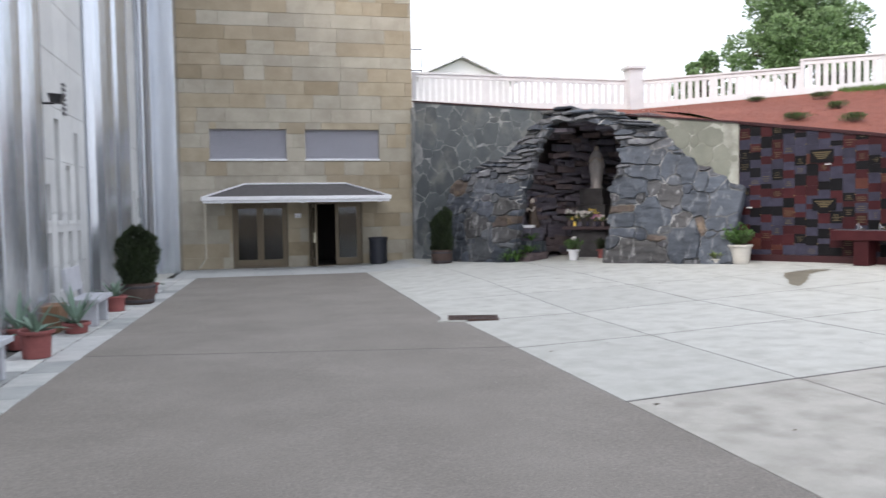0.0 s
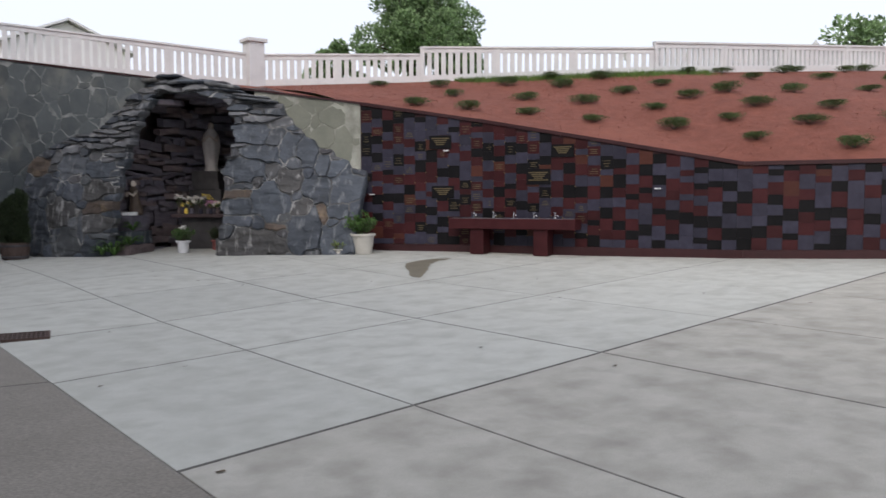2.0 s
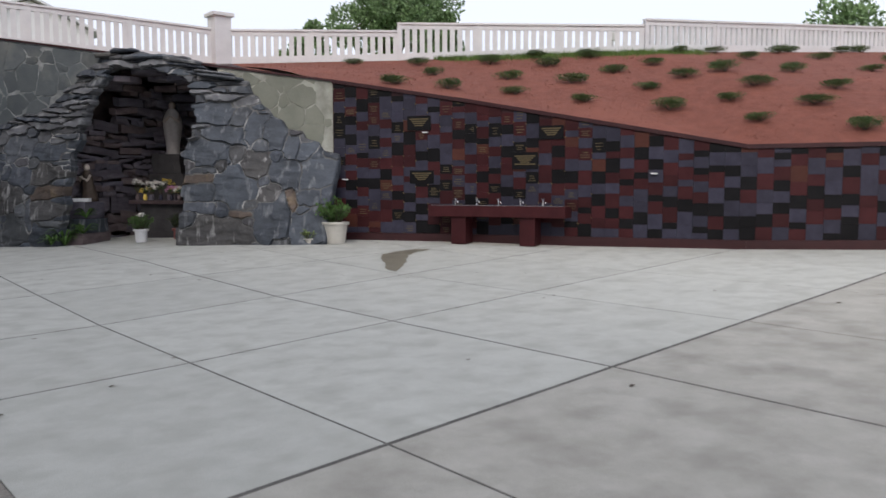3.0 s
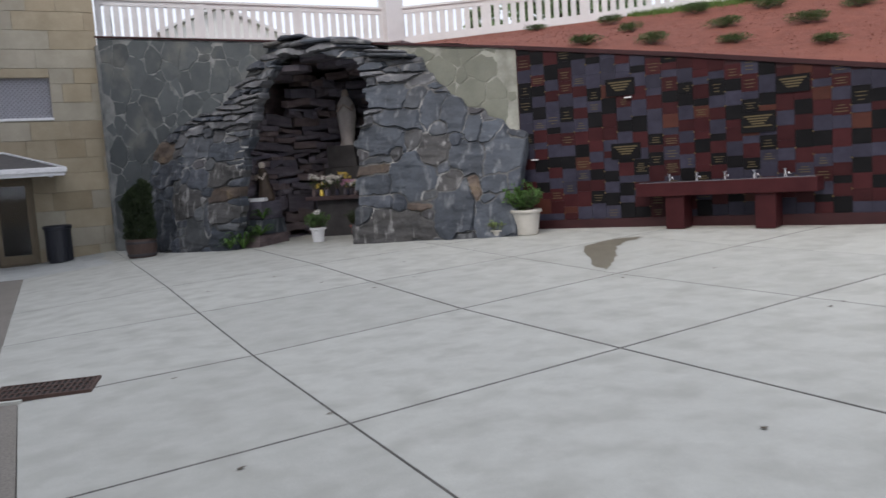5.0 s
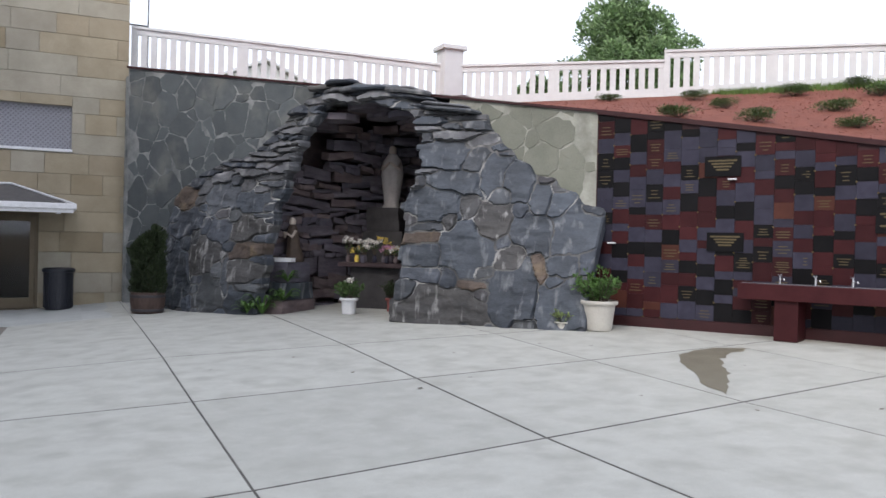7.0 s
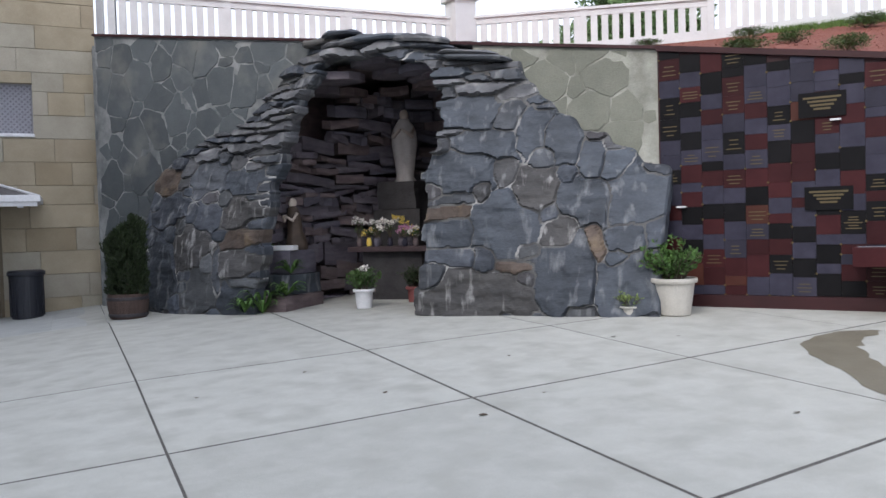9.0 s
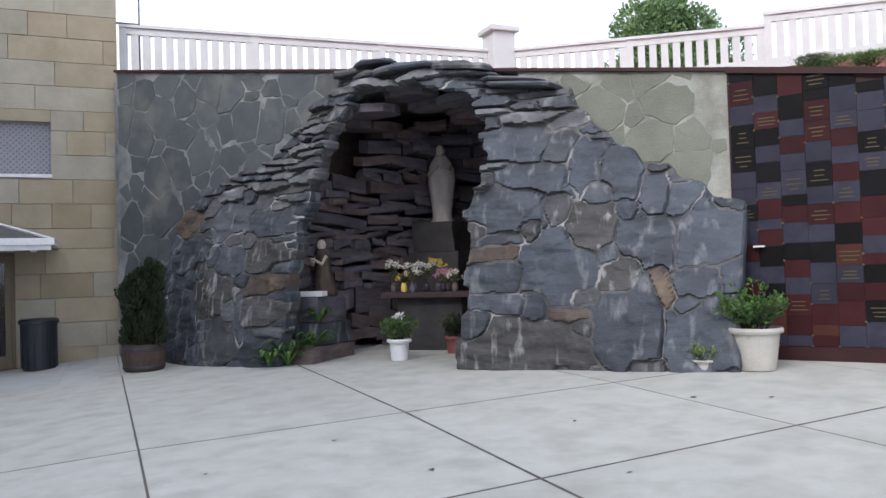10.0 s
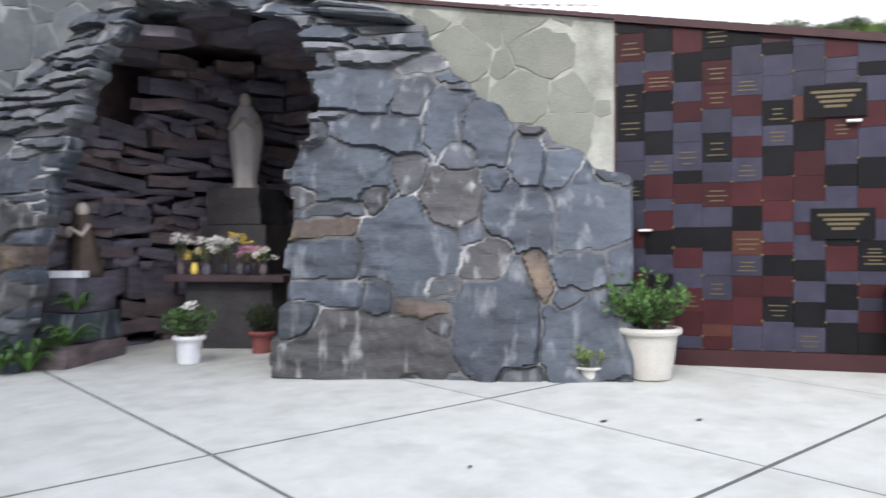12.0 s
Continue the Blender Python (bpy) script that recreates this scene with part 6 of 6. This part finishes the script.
# ---- beside the west wall ----
def stone_bench(y, x=-3.05, label="grey granite garden bench with a backrest by the wall"):
    t = thing("garden_bench", (x, y, ground(x, y) - 0.002), label, "bench", "granite benches")
    part("seat", boxed(-0.24, -0.62, 0.40, 0.24, 0.62, 0.47, bevel=0.012), BENCHSTONE, t)
    for s in (-1, 1):
        part("leg", boxed(-0.18, s * 0.42 - 0.06, 0, 0.18, s * 0.42 + 0.06, 0.399, bevel=0.015), BENCHSTONE, t)
    m = Matrix.Translation((-0.25, 0, 0.472)) @ Matrix.Rotation(radians(-8), 4, "Y")
    part("backrest", boxed(-0.04, -0.52, 0.10, 0.04, 0.52, 0.50, m=m, bevel=0.012), BENCHSTONE, t)
    for s in (-1, 1):
        part("support", boxed(-0.035, s * 0.4 - 0.05, -0.06, 0.035, s * 0.4 + 0.05, 0.11, m=m), BENCHSTONE, t)
    return t


stone_bench(13.6, x=-2.98)
stone_bench(8.2, x=-3.12)


def agave(at, label, pot_r, pot_h, n, ln, seed, red=TERRACOTTA):
    t = thing("potted_agave", at, label, "potted plant", "agaves by the wall")
    part("pot", lathe(pot_profile(pot_r, pot_r * 0.72, pot_h, 0.05), 26), red, t)
    part("soil", lathe(((pot_r * .7, pot_h - .08), (pot_r * .75, pot_h - .045)), 18), SOIL, t)
    rnd = random.Random(seed)
    for k in range(n):
        a = k * 2.4 + rnd.uniform(-.3, .3)
        el = rnd.uniform(0.15, 1.25)
        L = ln * rnd.uniform(0.75, 1.05)
        v, f = [], []
        d = Vector((math.cos(a) * math.cos(el), math.sin(a) * math.cos(el), math.sin(el)))
        side = Vector((-math.sin(a), math.cos(a), 0))
        for j in range(7):
            q_ = j / 6
            c = Vector((0, 0, pot_h - 0.05)) + d * L * q_ + Vector((0, 0, -0.28 * L * q_ * q_ * math.cos(el)))
            w = 0.035 * math.sin(math.pi * (0.28 + 0.72 * q_)) ** 0.8 + 0.001
            nrm = d.cross(side)
            b = len(v)
            v += [c - side * w + nrm * w * 0.4, c - nrm * 0.012 * (1 - q_), c + side * w + nrm * w * 0.4, c + nrm * 0.006]
            if j:
                for p_, q2 in ((0, 1), (1, 2), (2, 3), (3, 0)):
                    f.append((b - 4 + p_, b - 4 + q2, b + q2, b + p_))
        mesh_ob("leaf", v, f, LEAFAGAVE, t)
    return t


agave((-2.98, 10.1, ground(-2.98, 10.1)), "spiky agave in a terracotta pot beside a bench", 0.22, 0.36, 13, 0.55, 1)
agave((-2.98, 12.4, ground(-2.98, 12.4)), "spreading agave in a shallow red bowl", 0.21, 0.17, 16, 0.75, 2)
agave((-2.9, 15.4, ground(-2.9, 15.4)), "dark spiky agave in a rose coloured pot", 0.22, 0.30, 14, 0.5, 3)
agave((-2.72, 19.2, ground(-2.72, 19.2)), "small agave in a terracotta pot by the wall", 0.2, 0.25, 10, 0.4, 4)
agave((-3.4, 10.9, ground(-3.4, 10.9)), "tall pale agave in a brown pot against the wall", 0.18, 0.3, 9, 0.7, 5)
bx = thing("planter_box", (-3.42, 12.75, ground(-3.4, 12.7)), "weathered brown wooden planter box against the wall", "planter")
part("side", boxed(-0.18, -0.3, 0.0, 0.18, 0.3, 0.42, bevel=0.01), mat("planter_wood", (0.16, 0.09, 0.05), (0.24, 0.14, 0.08), scale=5, rough=0.8), bx)

# ---- trash bin ----
tb = thing("trash_bin", (3.92, 26.85, ground(3.92, 26.8)), "black ribbed plastic trash bin by the entrance", "bin")
part("body", lathe(((0.27, 0), (0.28, 0.02), (0.315, 0.84), (0.315, 0.85)), 28), BINPLASTIC, tb)
part("rim", lathe(((0.325, 0.85), (0.345, 0.86), (0.345, 0.92), (0.31, 0.95), (0.2, 0.955)), 28), BINPLASTIC, tb)
for k in range(14):
    a = k * math.tau / 14
    part("rib", boxed(0.285, -0.012, 0.05, 0.312, 0.012, 0.8, m=Matrix.Rotation(a, 4, "Z")), BINPLASTIC, tb)
wl = thing("metal_pole", (5.84, 28.12, 5.5), "thin dark metal pole tied to the building corner behind the fence", "pole")
pb = bmesh.new()
tube(pb, ((0, 0, 0), (0, 0, 2.25)), (0.018, 0.016), 6)
part("rod", pb, BLACKMETAL, wl)
for z_ in (1.44, 2.21):
    part("arm", boxed(-0.46, -0.015, z_, 0.0, 0.015, z_ + 0.035), BLACKMETAL, wl)

# ---- trees, house and lamps beyond the fence ----
def tree(at, height, crown_r, crown_z, seed, n=9000, label="tall leafy green tree behind the fence", size=0.26, lobes=16, clump=1.0):
    t = thing("tree", at, label, "tree", "trees beyond the fence")
    rnd = random.Random(seed)
    b = bmesh.new()
    tube(b, ((0, 0, -0.5), (0.1, 0, height * .3), (0.0, 0.2, height * .6), (0.2, 0.1, height * .9)), (0.32, 0.24, 0.15, 0.04), 9)
    L = []
    for k in range(lobes):
        a = rnd.uniform(0, 6.28)
        rr_ = crown_r * rnd.uniform(0.2, 0.85)
        zz = crown_z + (height - crown_z) * rnd.uniform(0.05, 0.85)
        rr_ *= max(0.25, 1 - ((zz - crown_z) / (height - crown_z)) ** 2 * 0.8)
        tip = Vector((math.cos(a) * rr_, math.sin(a) * rr_, zz))
        z0 = rnd.uniform(0.35, 0.7) * height
        tube(b, ((0, 0, z0), tip.lerp(Vector((0, 0, z0)), 0.45) + Vector((0, 0, 0.3)), tip), (0.1, 0.06, 0.02), 6)
        L.append((tip, crown_r * rnd.uniform(0.22, 0.42) * clump))
    part("trunk", b, BARK, t)
    pts = []
    for _ in range(n):
        c, r_ = rnd.choice(L)
        d = Vector((rnd.gauss(0, 1), rnd.gauss(0, 1), rnd.gauss(0, 1))).normalized()
        pts.append((c + d * r_ * rnd.uniform(0.4, 1.0) ** 0.6 * Vector((1, 1, 0.75)).length / 1.6, d))
    foliage("crown", pts, size, seed, LEAFTREE, t, "loose green foliage", long=1.3)
    return t


tree((40.4, 54.0, 4.0), 15.8, 6.2, 8.0, 5, n=26000, lobes=52, size=0.22, clump=0.60)
tree((44.5, 52.8, 4.0), 11.8, 3.0, 6.5, 8, n=7000, label="rounded lighter green tree behind the fence", size=0.24, lobes=18, clump=0.8)
tree((34.8, 57.2, 4.0), 10.4, 2.6, 6.5, 9, n=3500, label="small loose green tree behind the fence", size=0.24, lobes=12, clump=0.7)
tree((58.0, 26.0, 4.0), 9.5, 4.0, 3.0, 11, n=4500)

hs_ = thing("house", (17.6, 68.0, 4.0), "white house with a shallow gabled roof in the distance", "house")
part("wall", boxed(-4.5, 0, -4, 4.5, 8, 9.2), WHITEPAINT, hs_)
mesh_ob("gable", [(-4.5, -0.01, 9.2), (4.5, -0.01, 9.2), (0, -0.01, 11.1), (-4.5, 0.2, 9.2), (4.5, 0.2, 9.2), (0, 0.2, 11.1)], [(0, 1, 2), (3, 5, 4), (0, 3, 4, 1), (1, 4, 5, 2), (2, 5, 3, 0)], WHITEPAINT, hs_)
rfm = plain("roof_grey", (0.66, 0.67, 0.70), rough=0.8)
for sx in (-1, 1):
    v = [(sx * 5.0, -0.6, 9.03), (0, -0.6, 11.2), (0, 8.5, 11.2), (sx * 5.0, 8.5, 9.03)]
    v += [(x, y_, z_ + 0.18) for x, y_, z_ in v]
    mesh_ob("roof", v, [(0, 1, 2, 3), (7, 6, 5, 4), (0, 4, 5, 1), (1, 5, 6, 2), (2, 6, 7, 3), (3, 7, 4, 0)], rfm, hs_, "pale grey roof slope")
for k, (x, y_, z_) in enumerate(((29.5, 23.5, 5.2), (32.5, 22.5, 5.3), (36.0, 18.5, 5.6))):
    t = thing("garden_lamp", (x, y_, z_), "slim grey post lamp beyond the fence", "lamp post", "post lamps beyond the fence")
    b = bmesh.new()
    tube(b, ((0, 0, -0.5), (0, 0, 2.3)), (0.05, 0.04), 8)
    part("post", b, plain("post_grey", (0.4, 0.4, 0.42)), t)
    part("head", lathe(((0.05, 2.3), (0.13, 2.34), (0.15, 2.6), (0.06, 2.72), (0.02, 2.8)), 12), plain("lamp_grey", (0.5, 0.5, 0.5)), t)

# small debris on the paving
rd = random.Random(77)
for k in range(26):
    x, y_ = rd.uniform(3.4, 12.0), rd.uniform(4.5, 19.0)
    b = bmesh.new()
    n_ = 6
    w = rd.uniform(0.02, 0.05)
    vs = [b.verts.new((w * math.cos(i * math.tau / n_) * rd.uniform(.6, 1.3), w * 0.6 * math.sin(i * math.tau / n_) * rd.uniform(.6, 1.3), 0.002 + rd.uniform(0, 0.008))) for i in range(n_)]
    b.faces.new(vs)
    ob = part("dry_leaf", b, mat("dry_leaf_%d" % 1, (0.07, 0.05, 0.035), (0.12, 0.09, 0.06)) if k == 0 else MATS["dry_leaf_1"], None)
    ob.location = (x, y_, ground(x, y_) + 0.003)
    tagged(ob, "tiny dry brown leaf lying on the concrete", "leaf", "litter on the paving")

# larger plaque and small white holders on the memorial wall
def wall_plaque(u0, u1, z0, z1, lines):
    v = [red_pt(u, o, z_) for o in (0.0, 0.05) for u, z_ in ((u0, z0), (u1, z0), (u1, z1), (u0, z1))]
    pl = mesh_ob("plaque", v, [(0, 3, 2, 1), (4, 5, 6, 7), (0, 1, 5, 4), (1, 2, 6, 5), (2, 3, 7, 6), (3, 0, 4, 7)], GRANITE_BLACK, wall_r, "black granite plaque with gilt lettering")
    for k in range(lines):
        w = (u1 - u0) * (0.8, 0.62, 0.5, 0.36)[k % 4]
        m = (u0 + u1) / 2
        zz = z1 - (z1 - z0) * (0.26 + 0.6 * k / lines)
        mesh_ob("lettering", [red_pt(m + a * w / 2, 0.053, zz + b) for a, b in ((-1, 0), (1, 0), (1, 0.026), (-1, 0.026))], [(0, 1, 2, 3)], GOLD, pl, "unreadable gilt lettering")


for p in PLAQUES:
    wall_plaque(*p)
bolt = lathe(((0.016, 0.0), (0.013, 0.005), (0.006, 0.009)), 8)
bolt_mesh = bpy.data.meshes.new("rosette")
bolt.to_mesh(bolt_mesh)
bolt.free()
bolt_mesh.materials.append(mat("brass_rosette", (0.12, 0.085, 0.035), (0.18, 0.13, 0.055), scale=9, rough=0.5, metal=0.4))
for u, z_ in ROSETTES:
    p, d, nrm, top = along_red(u)
    ob = new("rosette", bolt_mesh)
    ob.parent = wall_r
    ob.matrix_basis = Matrix.Translation(red_pt(u, 0.026, z_)) @ Vector((nrm.x, nrm.y, 0)).to_track_quat("Z", "Y").to_matrix().to_4x4()
for u, z_ in ((0.33, 1.74), (2.31, 2.79), (7.4, 1.84)):
    t = thing("flower_holder", tuple(red_pt(u, 0.05, z_)), "small white holder fixed to a memorial tile", "holder", "holders on the memorial wall", -58)
    part("bracket", boxed(-0.065, -0.05, -0.012, 0.065, 0.02, 0.012, bevel=0.004), WHITEPAINT, t)

# notices and towel at the entrance
nt_ = thing("notice", (1.2, FY - 0.03, 1.62), "small white notice fixed between the doors", "sign")
part("sheet", boxed(-0.11, -0.012, 0, 0.11, 0, 0.15), WHITEPAINT, nt_)
part("lettering", boxed(-0.08, -0.016, 0.05, 0.08, -0.0125, 0.065), BLACKMETAL, nt_, "illegible dark line of lettering")
tw = thing("cloth", (1.72, FY - 0.72, 1.0), "pale cloth hanging on the open door's handle", "cloth")
bm = bmesh.new()
box(bm, -0.03, -0.05, -0.25, 0.03, 0.05, 0.1)
bmesh.ops.subdivide_edges(bm, edges=bm.edges, cuts=4, use_grid_fill=True)
for v_ in bm.verts:
    d = noise.noise_vector(v_.co * 9)
    v_.co += Vector((d.x * .03, d.y * .04, d.z * .01))
part("drape", bm, mat("cloth_cream", (0.55, 0.52, 0.38), (0.66, 0.63, 0.5), scale=12, rough=0.9), tw)
